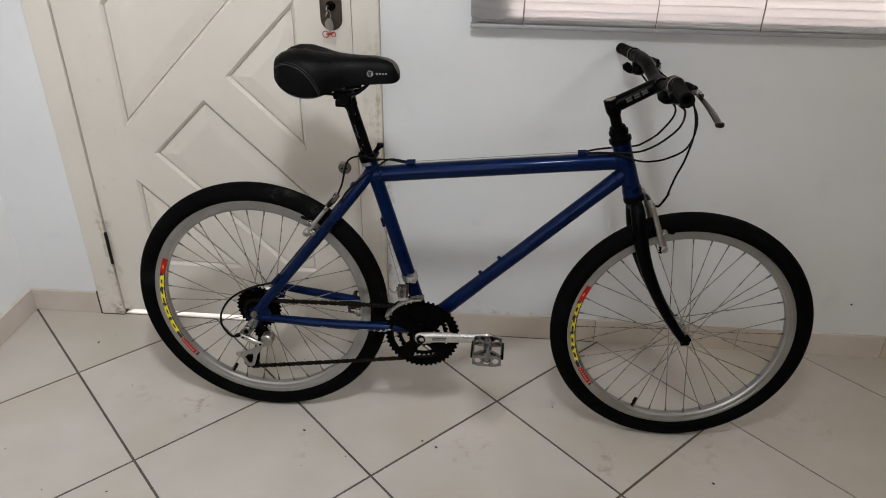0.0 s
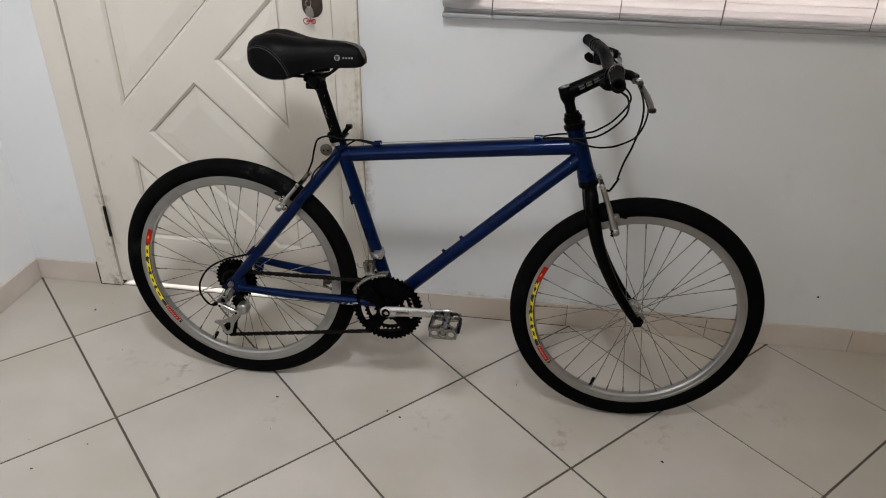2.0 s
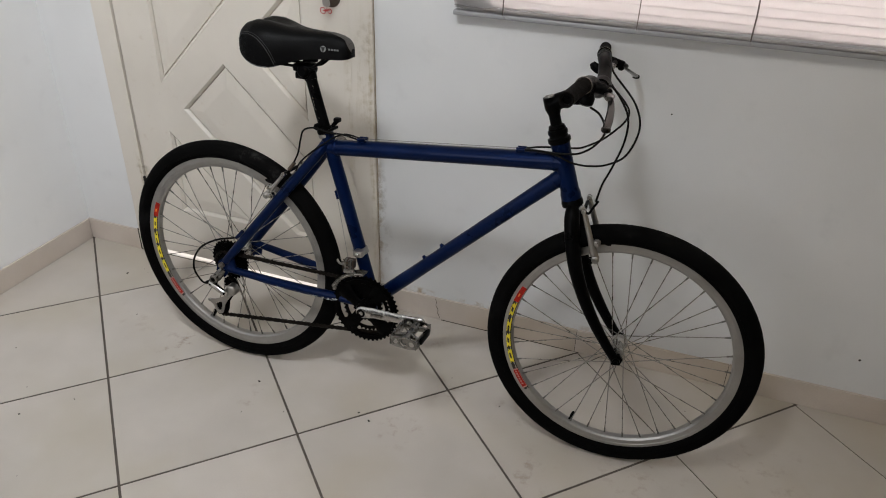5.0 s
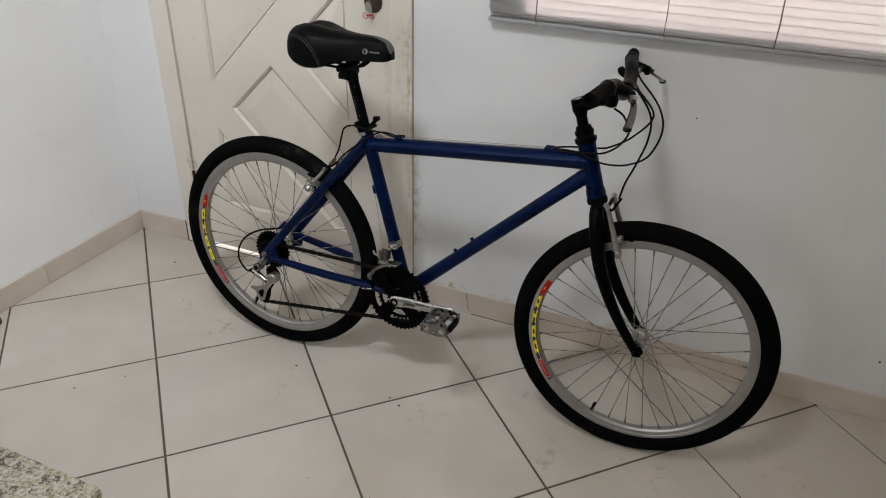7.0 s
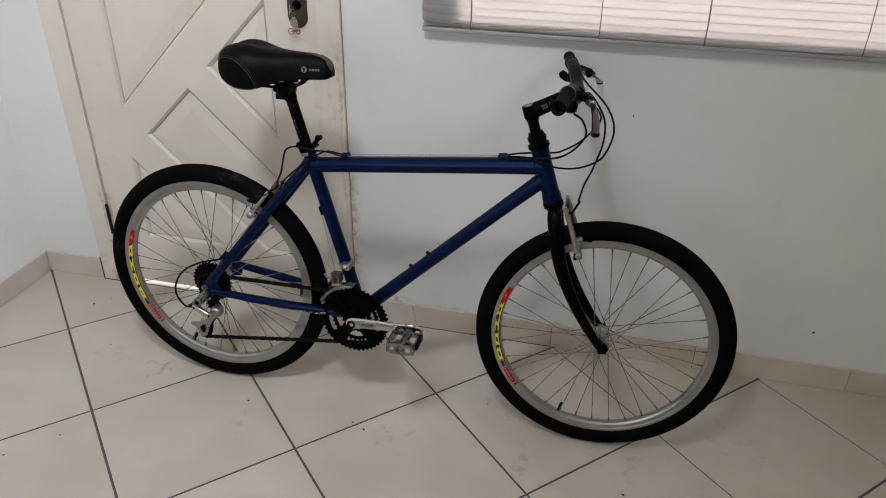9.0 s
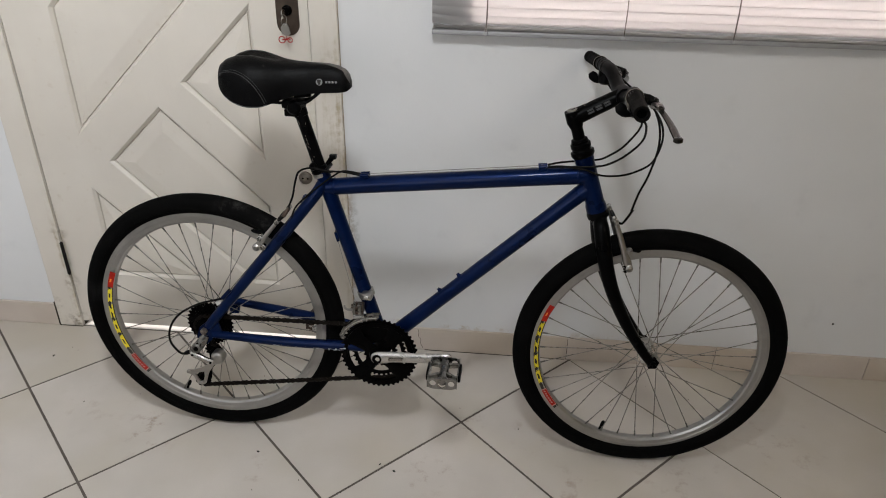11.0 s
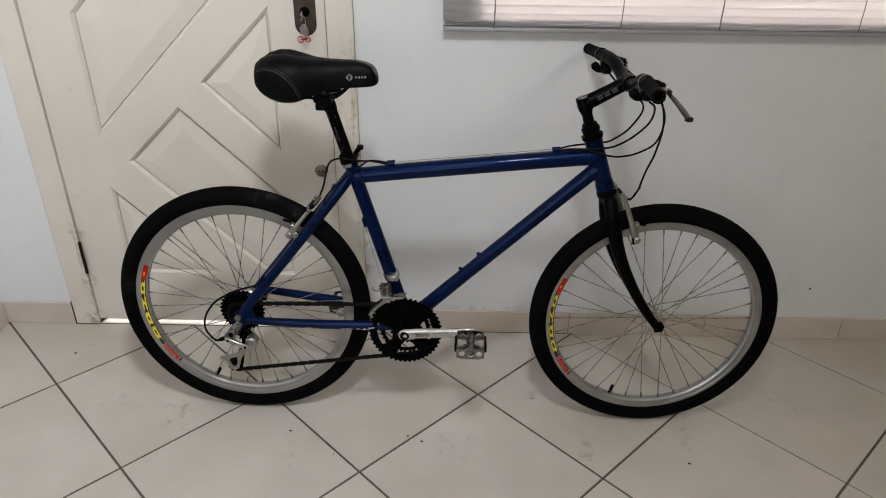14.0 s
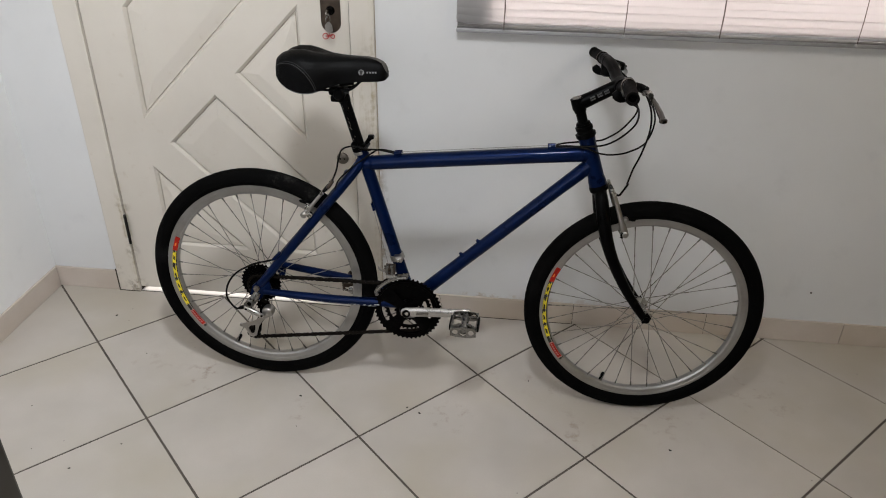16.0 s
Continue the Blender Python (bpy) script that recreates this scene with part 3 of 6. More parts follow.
# lock plate, cylinder
bm = bmesh.new()
px, pw = 1.094, 0.0295
poly = [(px + pw * math.cos(a), 1.008 + pw * math.sin(a)) for a in np.linspace(math.pi, 2 * math.pi, 13)] + [(px + pw, 1.20), (px - pw, 1.20)]
prism(bm, poly, LEAF_Y - 0.004, LEAF_Y - 0.0002)
bmesh.ops.bevel(bm, geom=[e for e in bm.edges if all(v.co.y < LEAF_Y - 0.003 for v in e.verts)], offset=0.0015, segments=2, affect='EDGES')
plate = part("lock_plate", bm, M_bronze, door_1, "dark bronze lock plate", True)
bm = bmesh.new()
drum(bm, (px, LEAF_Y - 0.004, 1.043), (0, -1, 0), [(0, 0.0135), (0.004, 0.0130), (0.006, 0.0105), (0.0065, 0.009), (0.010, 0.0085)], 20)
part("lock_cylinder", bm, M_steel_dark, plate, "", True)
bm = bmesh.new()
drum(bm, (1.105, LEAF_Y, 0.577), (0, -1, 0), [(0, 0.0195), (0.004, 0.019), (0.006, 0.016), (0.0062, 0.002)], 24)
second_lock = part("lock_disc", bm, M_lock_disc, door_1, "tarnished round lock cover", True)
for dx in (-0.007, 0.007):
    bm = bmesh.new()
    drum(bm, (1.105 + dx, LEAF_Y - 0.0061, 0.577), (0, -1, 0), [(0, 0.0028), (0.0006, 0.0028)], 10)
    part("lock_screw", bm, M_steel_dark, second_lock)

# keys and their pendant hang from the lock cylinder
bm = bmesh.new()
box(bm, (px - 0.0012, LEAF_Y - 0.036, 1.038), (px + 0.0012, LEAF_Y - 0.0145, 1.047), 0.0004)
drum(bm, (px - 0.0012, LEAF_Y - 0.043, 1.042), (1, 0, 0), [(0, 0.0115), (0.0024, 0.0115)], 18)
keys = tagged(part("key", bm, M_alloy, None, "", True), "steel key in the lock with ring and red pendant", "key")
bm = bmesh.new()
ring = [(px + 0.002 + 0.004 * math.sin(a), LEAF_Y - 0.043 + 0.010 * math.sin(a), 1.026 + 0.0135 * math.cos(a)) for a in np.linspace(0, 2 * math.pi, 25)]
sweep(bm, ring, 0.0009, 6)
part("key_ring", bm, M_alloy, keys, "", True)
bm = bmesh.new()
poly = [(px - 0.004, 1.016), (px - 0.012, 1.005), (px - 0.010, 0.990), (px + 0.002, 0.984), (px + 0.012, 0.990), (px + 0.010, 1.006), (px + 0.004, 1.016)]
prism(bm, poly, LEAF_Y - 0.032, LEAF_Y - 0.0295)
part("spare_key", bm, M_alloy_dull, keys, "dull spare key")
bm = bmesh.new()
for cx, rr in ((px - 0.0115, 0.0082), (px + 0.0095, 0.0060)):
    sweep(bm, [(cx + rr * math.cos(a), LEAF_Y - 0.030, 0.9745 + rr * math.sin(a)) for a in np.linspace(0, 2 * math.pi, 21)], 0.0013, 6)
for a, b in (((-0.0115, 0.9745), (-0.003, 0.9765)), ((-0.003, 0.9765), (0.007, 0.978)), ((0.007, 0.978), (0.0095, 0.9745)), ((-0.003, 0.9765), (0.001, 0.9745)), ((0.001, 0.9745), (0.007, 0.978)), ((0.001, 0.9765), (0.001, 0.988)), ((-0.0115, 0.9745), (0.001, 0.9745))):
    rod(bm, (px + a[0], LEAF_Y - 0.030, a[1]), (px + b[0], LEAF_Y - 0.030, b[1]), 0.0012, 6)
part("pendant", bm, M_red_plastic, keys, "red enamelled cycle-shaped pendant", True)

# ---------------------------------------------------------------- venetian blind
BL_X0, BL_X1, BL_Y = 1.468, 3.15, -0.014
blind = tagged(new("venetian_blind"), "lowered white venetian blind with nearly closed slats", "blind")
blind.location = (BL_X0, BL_Y, 1.0)


def on_blind(ob):
    ob.matrix_parent_inverse = Matrix.Translation((-BL_X0, -BL_Y, -1.0))
    return ob


bm = bmesh.new()
box(bm, (BL_X0, BL_Y - 0.0125, 1.003), (BL_X1, BL_Y + 0.0125, 1.016), 0.004)
on_blind(part("bottom_rail", bm, M_rail, blind, "white metal bottom rail", True))
bm = bmesh.new()
box(bm, (BL_X0, BL_Y - 0.020, 2.20), (BL_X1, BL_Y + 0.020, 2.235), 0.003)
on_blind(part("head_rail", bm, M_rail, blind))


def slat_mesh(bent=False):
    """A shallow-curved strip, tilted almost shut; the lowest is creased at its end."""
    bm = bmesh.new()
    tilt = radians(80)
    cols = []
    xs = np.linspace(0, BL_X1 - BL_X0, 25 if bent else 2)
    for x in xs:
        col = []
        for k in range(5):
            s = (k / 4 - 0.5) * 0.0266
            h = 0.0015 * (1 - (2 * s / 0.0266) ** 2)
            y, z = -s * math.cos(tilt) - h * math.sin(tilt), -s * math.sin(tilt) + h * math.cos(tilt)
            if bent and x < 0.20:
                z += 0.0050 * math.sin(x * 55) * (0.2 - x) / 0.2 * (0.3 + k / 4)
                y -= 0.006 * math.sin(x * 35 + k) * (0.2 - x) / 0.2
            col.append(bm.verts.new((float(x), y, z)))
        cols.append(col)
    for c0, c1 in zip(cols, cols[1:]):
        for k in range(4):
            bm.faces.new((c0[k], c0[k + 1], c1[k + 1], c1[k]))
    for f_ in bm.faces:
        f_.smooth = True
    me = bpy.data.meshes.new("slat")
    bm.to_mesh(me)
    bm.free()
    me.materials.append(M_slat)
    return me


slat_me, slat_bent = slat_mesh(), slat_mesh(True)
n_slats = 56
for i in range(1, n_slats):
    wob = 0.0003 * math.sin(i * 2.3)
    z = 1.0215 + i * 0.0207
    turn = 0.25 * math.sin(i * 1.7)
    m = Matrix.Translation((0, wob, z - 1.0)) @ Matrix.Rotation(radians(turn), 4, 'X')
    shared("slat", slat_bent if i < 3 else slat_me, blind, m)
# the two lowest slats lie loose on the rail and are crumpled at their end
for k, (lift, drop) in enumerate(((0.0040, 0.0026), (0.0082, 0.0052))):
    bm = bmesh.new()
    rows = []
    for x in [0.004 + 0.010 * i for i in range(24)] + list(np.linspace(0.25, BL_X1 - BL_X0 - 0.004, 14)):
        z = 0.0165 + lift - drop * min(1.0, x / 0.75)
        if x < 0.20:
            z += (0.0032 * math.sin(x * 52 + k * 1.7) + 0.0016 * math.sin(x * 131 + k)) * (0.20 - x) / 0.20
        rows.append([bm.verts.new((x, y, max(0.0164 + 0.0008 * k, z) + c)) for y, c in ((-0.0128, 0.0), (-0.005, 0.0009), (0.005, 0.0009), (0.0125, 0.0))])
    for a, b in zip(rows, rows[1:]):
        for j in range(3):
            bm.faces.new((a[j], a[j + 1], b[j + 1], b[j]))
    part("slat", bm, M_slat, blind, "loose crumpled lowest slat", True)
for x in (1.604, 1.940, 2.200, 2.565, 2.90):
    bm = bmesh.new()
    pts = [(x + 0.0012 * math.sin(k * 1.9), BL_Y - 0.0165, 1.016 + k * 0.06) for k in range(21)]
    sweep(bm, pts, 0.0017 if x in (1.604, 2.200) else 0.0012, 6)
    on_blind(part("ladder_cord", bm, M_cord, blind))
    bm = bmesh.new()
    drum(bm, (x, BL_Y - 0.0125, 1.0095), (0, -1, 0), [(0, 0.0055), (0.002, 0.005), (0.003, 0.003)], 12)
    on_blind(part("rail_button", bm, M_rail, blind))

# ---------------------------------------------------------------- baseboards
def baseboard(name, along, start, stop, fixed, inward, label):
    """Tile strips end to end along a wall, each its own piece."""
    h, th, gap = 0.082, 0.009, 0.0018
    bm = bmesh.new()
    lo, hi = sorted((fixed, fixed + inward * (th - 0.003)))
    if along == "x":
        box(bm, (start, lo, 0.0), (stop, hi, h - 0.003))
    else:
        box(bm, (lo, start, 0.0), (hi, stop, h - 0.003))
    strip = setting(name, bm, M_grout, label)
    p = start
    edge = [q for q in JOINTS[name] if start < q < stop] + [stop]
    for q in edge:
        bm = bmesh.new()
        a, b = sorted((fixed + inward * (th - 0.0029), fixed + inward * th))
        a2, b2 = sorted((fixed, fixed + inward * th))
        if along == "x":
            box(bm, (p + gap / 2, a2 + 0.0002, 0.0005), (q - gap / 2, b2, h), 0.0015)
        else:
            box(bm, (a2 + 0.0002 if inward < 0 else a2 + 0.0002, p + gap / 2, 0.0005), (b2, q - gap / 2, h), 0.0015)
        part("baseboard_tile", bm, M_base, strip)
        p = q


JOINTS = {"baseboard_west": [-3.6, -3.15, -2.7, -2.25, -1.8, -1.35, -0.9, -0.47], "baseboard_north_corner": [], "baseboard_north": [1.897, 2.347, 2.797, 3.247, 3.697, 4.147, 4.597, 5.047, 5.497, 5.947],
          "baseboard_east": [-3.6, -2.7, -1.8, -0.9], "baseboard_south": [0.9, 1.8, 2.7, 3.6, 4.5, 5.4]}
baseboard("baseboard_west", "y", RY0 + 0.01, -0.0002, RX0, 1, "beige tile baseboard along the side wall")
baseboard("baseboard_north_corner", "x", RX0, 0.2290, RY1, -1, "short beige tile baseboard beside the door")
baseboard("baseboard_north", "x", 1.2260, RX1 - 0.01, RY1, -1, "beige tile baseboard under the window")
baseboard("baseboard_east", "y", RY0 + 0.01, -0.002, RX1, -1, "beige tile baseboard")
baseboard("baseboard_south", "x", RX0 + 0.01, RX1 - 0.01, RY0, 1, "beige tile baseboard")
bm = bmesh.new()
sweep(bm, smooth_path([(1.428, 0.0002, 0.080), (1.431, 0.0000, 0.066), (1.429, 0.0000, 0.055), (1.437, 0.0000, 0.040), (1.436, 0.0000, 0.026), (1.444, 0.0002, 0.008)], 4), 0.0008, 5)
setting("crack", bm, M_grime_shade, "thin dark crack in the baseboard tile")
bm = bmesh.new()
box(bm, (1.449, -0.0008, 0.0002), (1.890, 0.0009, 0.0021), 0.0003)
setting("trim", bm, M_grime_shade, "dark joint between baseboard and floor")

# ---------------------------------------------------------------- granite step and what stands by it
GX1, GY1, GZ = 1.030, -1.205, 0.170
bm = bmesh.new()
box(bm, (RX0 + 0.010, -2.30, 0.0), (GX1 - 0.035, GY1 - 0.035, GZ - 0.030))
step = tagged(part("granite_step", bm, M_wall), "low white plinth topped with a speckled granite slab", "step")
bm = bmesh.new()
box(bm, (RX0 + 0.010, -2.32, GZ - 0.030), (GX1, GY1, GZ), 0.006)
part("slab", bm, M_granite, step, "speckled beige and black granite slab", True)
bm = bmesh.new()
box(bm, (0.58, -1.62, GZ), (0.810, -1.306, GZ + 0.70), 0.006)
cabinet = tagged(part("cabinet", bm, M_dark_wood), "dark stained wooden cabinet standing on the granite step", "cabinet")
bm = bmesh.new()
box(bm, (0.572, -1.628, GZ + 0.70), (0.818, -1.298, GZ + 0.72), 0.004)
part("cabinet_top", bm, M_dark_wood, cabinet)
bm = bmesh.new()
drum(bm, (0.034, -0.728, 0.0), (0, 0, 1), [(0, 0.022), (0.004, 0.026), (0.020, 0.025), (0.028, 0.020), (0.030, 0.008), (0.0305, 0.001)], 20)
tagged(part("door_stop", bm, M_rubber_stop, None, "", True), "round dark grey rubber door stop on the floor", "door stop")

# small marks on wall and floor
for x, z, r in ((2.664, 0.192, 0.0035), (2.056, 0.806, 0.0022)):
    bm = bmesh.new()
    drum(bm, (x, RY1, z), (0, -1, 0), [(0, r), (0.0015, r * 0.8), (0.0022, r * 0.3)], 10)
    tagged(part("nail", bm, M_crumb), "small dark nail head in the white wall", "nail", "nails in the wall")
rnd = random.Random(5)
bm = bmesh.new()
spots = [(0.525, -0.853, 0.0024), (1.43, -0.52, 0.003), (1.39, -0.50, 0.0025), (1.75, -0.33, 0.002), (0.62, -0.75, 0.002), (2.15, -0.58, 0.003), (1.06, -0.49, 0.003), (0.30, -0.16, 0.003), (2.30, -0.78, 0.002), (1.80, -0.93, 0.002)]
spots += [(rnd.uniform(0.2, 3.0), rnd.uniform(-1.1, -0.1), rnd.uniform(0.0008, 0.0016)) for _ in range(40)]
for x, y, r in spots:
    a = rnd.uniform(0, 3)
    g = bmesh.ops.create_icosphere(bm, subdivisions=1, radius=r)
    for v in g["verts"]:
        q = Vector((v.co.x * 1.7, v.co.y, v.co.z * 0.6))
        q.rotate(Euler((0, 0, a)))
        v.co = q + Vector((x, y, r * 0.5))
tagged(part("crumbs", bm, M_crumb), "dark crumbs and grit scattered on the tiles", "crumbs", "", "stuff")

# ---------------------------------------------------------------- bicycle
# own axes: x ahead, y to its left, z up; the rear axle stands AZ above the origin
AZ = 0.3362
LEAN_IN, HEADING = 5.0, -1.1
bicycle = tagged(new("bicycle"), "blue mountain bike with black tyres leaning its handlebar on the wall", "bicycle")
_place = Matrix.Rotation(radians(HEADING), 4, 'Z') @ Matrix.Rotation(radians(-LEAN_IN), 4, 'X')
BIKE_M = Matrix.Translation(Vector((0.941, -0.360, 0.3350)) - _place @ Vector((0, 0, AZ))) @ _place
bicycle.matrix_world = BIKE_M
HEAD_LO, HEAD_HI = Vector((0.944, 0, 0.360 + AZ)), Vector((0.899, 0, 0.492 + AZ))
_ax = (HEAD_HI - HEAD_LO).normalized()
STEER = Matrix.Translation(HEAD_LO) @ Matrix.Rotation(radians(4.0), 4, _ax) @ Matrix.Translation(-HEAD_LO)


def P(x, y, z):
    return Vector((x, y, z + AZ))


def bike(name, bm, material, parent=None, label="", steer=False, smooth=True):
    if steer:
        bm.transform(STEER)
    return part(name, bm, material, parent or bicycle, label, smooth)


BB = P(0.447, 0, -0.036)
# frame: main tubes, stays, dropouts
bm = bmesh.new()
rod(bm, P(0.302, 0, 0.424), BB, 0.0172, 20)
sweep(bm, [P(0.312, 0, 0.380), P(0.45, 0, 0.3965), P(0.80, 0, 0.4345), P(0.912, 0, 0.447)], [0.0195, 0.0205, 0.0205, 0.0215], 22)
sweep(bm, [BB + Vector((-0.002, 0, 0.004)), P(0.596, 0, 0.1115), P(0.846, 0, 0.3485), P(0.928, 0, 0.4255)], [0.0195, 0.0180, 0.0180, 0.0195], 22)
sweep(bm, [HEAD_LO, HEAD_LO.lerp(HEAD_HI, 0.12), HEAD_LO.lerp(HEAD_HI, 0.2), HEAD_LO.lerp(HEAD_HI, 0.85), HEAD_HI], [0.0235, 0.0235, 0.0212, 0.0212, 0.0225], 22)
rod(bm, BB + Vector((0, -0.036, 0)), BB + Vector((0, 0.036, 0)), 0.0225, 22)
for s in (-1, 1):
    sweep(bm, smooth_path([P(0.306, s * 0.010, 0.392), P(0.285, s * 0.024, 0.358), P(0.171, s * 0.046, 0.214), P(0.030, s * 0.062, 0.036), P(0.010, s * 0.064, 0.010)], 5), [0.0125, 0.0140, 0.0140, 0.0125, 0.0100], 14)
    sweep(bm, smooth_path([BB + Vector((-0.010, s * 0.024, 0)), P(0.385, s * 0.040, -0.027 + 0.006 * (s > 0)), P(0.20, s * 0.055, -0.021 + 0.020 * (s > 0)), P(0.02, s * 0.064, -0.010 + 0.028 * (s > 0))], 5), [0.0130, 0.0130, 0.0125, 0.0100], 14)
    prism(bm, [(-0.022, AZ - 0.022), (0.004, AZ - 0.040), (0.020, AZ - 0.020), (0.040, AZ - 0.018), (0.044, AZ + 0.002), (0.034, AZ + 0.034), (0.014, AZ + 0.030), (-0.012, AZ + 0.008)], s * 0.064 - 0.0035, s * 0.064 + 0.0035)
sweep(bm, smooth_path([P(0.262, -0.027, 0.335), P(0.262, 0, 0.350), P(0.262, 0.027, 0.335)], 4), 0.008, 10)
frame_ = bike("frame", bm, M_paint_blue, None, "dark metallic blue aluminium frame with scratches")
# weld beads at the joints
for p, d, r in ((P(0.334, 0, 0.383), (0.99, 0, 0.12), 0.0200), (P(0.893, 0, 0.445), (0.99, 0, 0.11), 0.0215), (P(0.901, 0, 0.400), (0.73, 0, 0.68), 0.0192), (P(0.466, 0, -0.010), (0.73, 0, 0.68), 0.0192), (P(0.439, 0, -0.010), (-0.31, 0, 0.95), 0.0184)):
    bm = bmesh.new()
    drum(bm, p, d, [(-0.0040, r * 0.97), (-0.0015, r * 1.03), (0.0015, r * 1.03), (0.0040, r * 0.97)], 24)
    bike("weld_bead", bm, M_paint_blue, frame_)
for x, z in ((0.634, 0.171), (0.588, 0.127)):
    bm = bmesh.new()
    drum(bm, P(x, 0, z), (-0.69, 0, 0.73), [(-0.003, 0.0062), (0.002, 0.0062), (0.004, 0.0045), (0.008, 0.0040)], 12)
    bike("bottle_bolt", bm, M_paint_blue, frame_)
for x, z in ((0.406, 0.4155), (0.813, 0.4600)):
    bm = bmesh.new()
    for y in (-0.007, 0.007):
        rod(bm, P(x - 0.010, y, z), P(x + 0.010, y, z + 0.002), 0.0048, 10)
    box(bm, P(x - 0.010, -0.010, z - 0.010), P(x + 0.010, 0.010, z + 0.001), 0.002)
    bike("cable_stop", bm, M_paint_blue, frame_)
bm = bmesh.new()
drum(bm, P(0.3445, -0.006, 0.257), (-0.95, 0, -0.31), [(0.002, 0.005), (0.010, 0.005), (0.011, 0.003)], 10)
rod(bm, P(0.332, -0.006, 0.267), P(0.338, -0.006, 0.245), 0.004, 8)
bike("cable_stop", bm, M_paint_blue, frame_)
bm = bmesh.new()
rod(bm, P(0.078, -0.068, 0.121), P(0.058, -0.069, 0.098), 0.0052, 10)
box(bm, P(0.066, -0.068, 0.098), P(0.084, -0.060, 0.112), 0.002)
bike("cable_stop", bm, M_paint_blue, frame_)
rs = random.Random(11)
bm = bmesh.new()
for i in range(34):
    x = rs.triangular(0.12, 0.36, 0.33)
    zc = -0.0165 - (x - 0.07) * 0.045
    yc = -0.0535 - 0.0125 + (x - 0.2) * 0.065
    w, h = rs.uniform(0.001, 0.006), rs.uniform(0.0006, 0.0025)
    z = zc + rs.uniform(-0.006, 0.006)
    off = 0.0127 * math.sqrt(max(0.0, 1 - ((z - zc) / 0.0128) ** 2))
    yy = yc + 0.0125 - off - 0.0003
    q = [bm.verts.new(P(x + w * a, yy, z + h * b)) for a, b in ((-1, -0.4), (0.2, -1), (1, 0.3), (-0.3, 1))]
    bm.faces.new(q)
bike("paint_chip", bm, M_scratch, frame_, "bare metal paint chips", False, False)
bm = bmesh.new()
sweep(bm, smooth_path([P(0.330, 0.0, 0.418), P(0.322, -0.010, 0.420), P(0.306, -0.0195, 0.424), P(0.290, -0.012, 0.428)], 4), 0.0022, 6)
drum(bm, P(0.3005, 0, 0.415), (-0.31, 0, 0.95), [(0, 0.0178), (0.002, 0.0196), (0.016, 0.0196), (0.018, 0.0170)], 22)
clamp_ = bike("seat_clamp", bm, M_black_metal, frame_, "black seat clamp")
bm = bmesh.new()
drum(bm, P(0.3021, 0, 0.410), (-0.31, 0, 0.95), [(-0.004, 0.0178), (-0.003, 0.0189), (0.0045, 0.0189), (0.0052, 0.0178)], 22)
bike("seat_collar", bm, M_alloy_dull, clamp_, "dull alloy collar under the clamp")
bm = bmesh.new()
rod(bm, P(0.320, -0.024, 0.428), P(0.320, 0.024, 0.428), 0.0042, 10)
drum(bm, P(0.290, -0.030, 0.436), (0, 1, 0), [(0, 0.006), (0.004, 0.009), (0.012, 0.009), (0.014, 0.006)], 12)
sweep(bm, smooth_path([P(0.312, 0.012, 0.430), P(0.320, 0.014, 0.440), P(0.329, 0.012, 0.452)], 4), [0.0050, 0.0056, 0.0066], 10, 0.55)
box(bm, P(0.321, 0.003, 0.446), P(0.337, 0.019, 0.457), 0.003)
bike("quick_release", bm, M_black_metal, clamp_, "black quick release lever")

# seat post and saddle
bm = bmesh.new()
sweep(bm, [P(0.307, 0, 0.404), P(0.263, 0, 0.547)], [0.0143, 0.0143], 18)
sweep(bm, [P(0.263, 0, 0.547), P(0.257, 0, 0.564)], [0.0160, 0.0172], 18)
seatpost = bike("seat_post", bm, M_black_metal, None, "black seat post worn at the edges")
bm = bmesh.new()
p_lo, p_hi = P(0.307, 0, 0.404), P(0.263, 0, 0.547)
p_ax = (p_hi - p_lo).normalized()
for i in range(26):
    k, a = rs.uniform(0.22, 0.97), rs.gauss(-0.55, 0.55)
    c = p_lo.lerp(p_hi, k)
    side = Vector((0, -1, 0)) * math.cos(a) + p_ax.cross(Vector((0, -1, 0))) * math.sin(a)
    tang = p_ax.cross(side)
    w, h = rs.uniform(0.0004, 0.0012), rs.uniform(0.0008, 0.0045)
    bm.faces.new([bm.verts.new(c + side * 0.0146 + tang * (w * u_) + p_ax * (h * v_)) for u_, v_ in ((-1, -0.6), (0.6, -1), (1, 0.5), (-0.4, 1))])
bike("post_scratch", bm, M_lock_disc, seatpost, "small worn scratches", False, False)
bm = bmesh.new()
drum(bm, P(0.252, -0.028, 0.570), (0, 1, 0), [(0, 0.012), (0.006, 0.017), (0.050, 0.017), (0.056, 0.012)], 16)
box(bm, P(0.224, -0.026, 0.566), P(0.268, 0.026, 0.586), 0.008)
box(bm, P(0.228, -0.020, 0.548), P(0.262, 0.020, 0.566), 0.005)
bike("saddle_clamp", bm, M_black_metal, seatpost)
bm = bmesh.new()
for s in (-1, 1):
    sweep(bm, smooth_path([P(0.135, s * 0.050, 0.600), P(0.175, s * 0.030, 0.580), P(0.215, s * 0.022, 0.577), P(0.275, s * 0.021, 0.577), P(0.300, s * 0.018, 0.588), P(0.325, s * 0.012, 0.612)], 5), 0.0037, 8)
    rod(bm, P(0.300, s * 0.020, 0.597), P(0.262, s * 0.021, 0.592), 0.004, 8)
rails_bm = bm


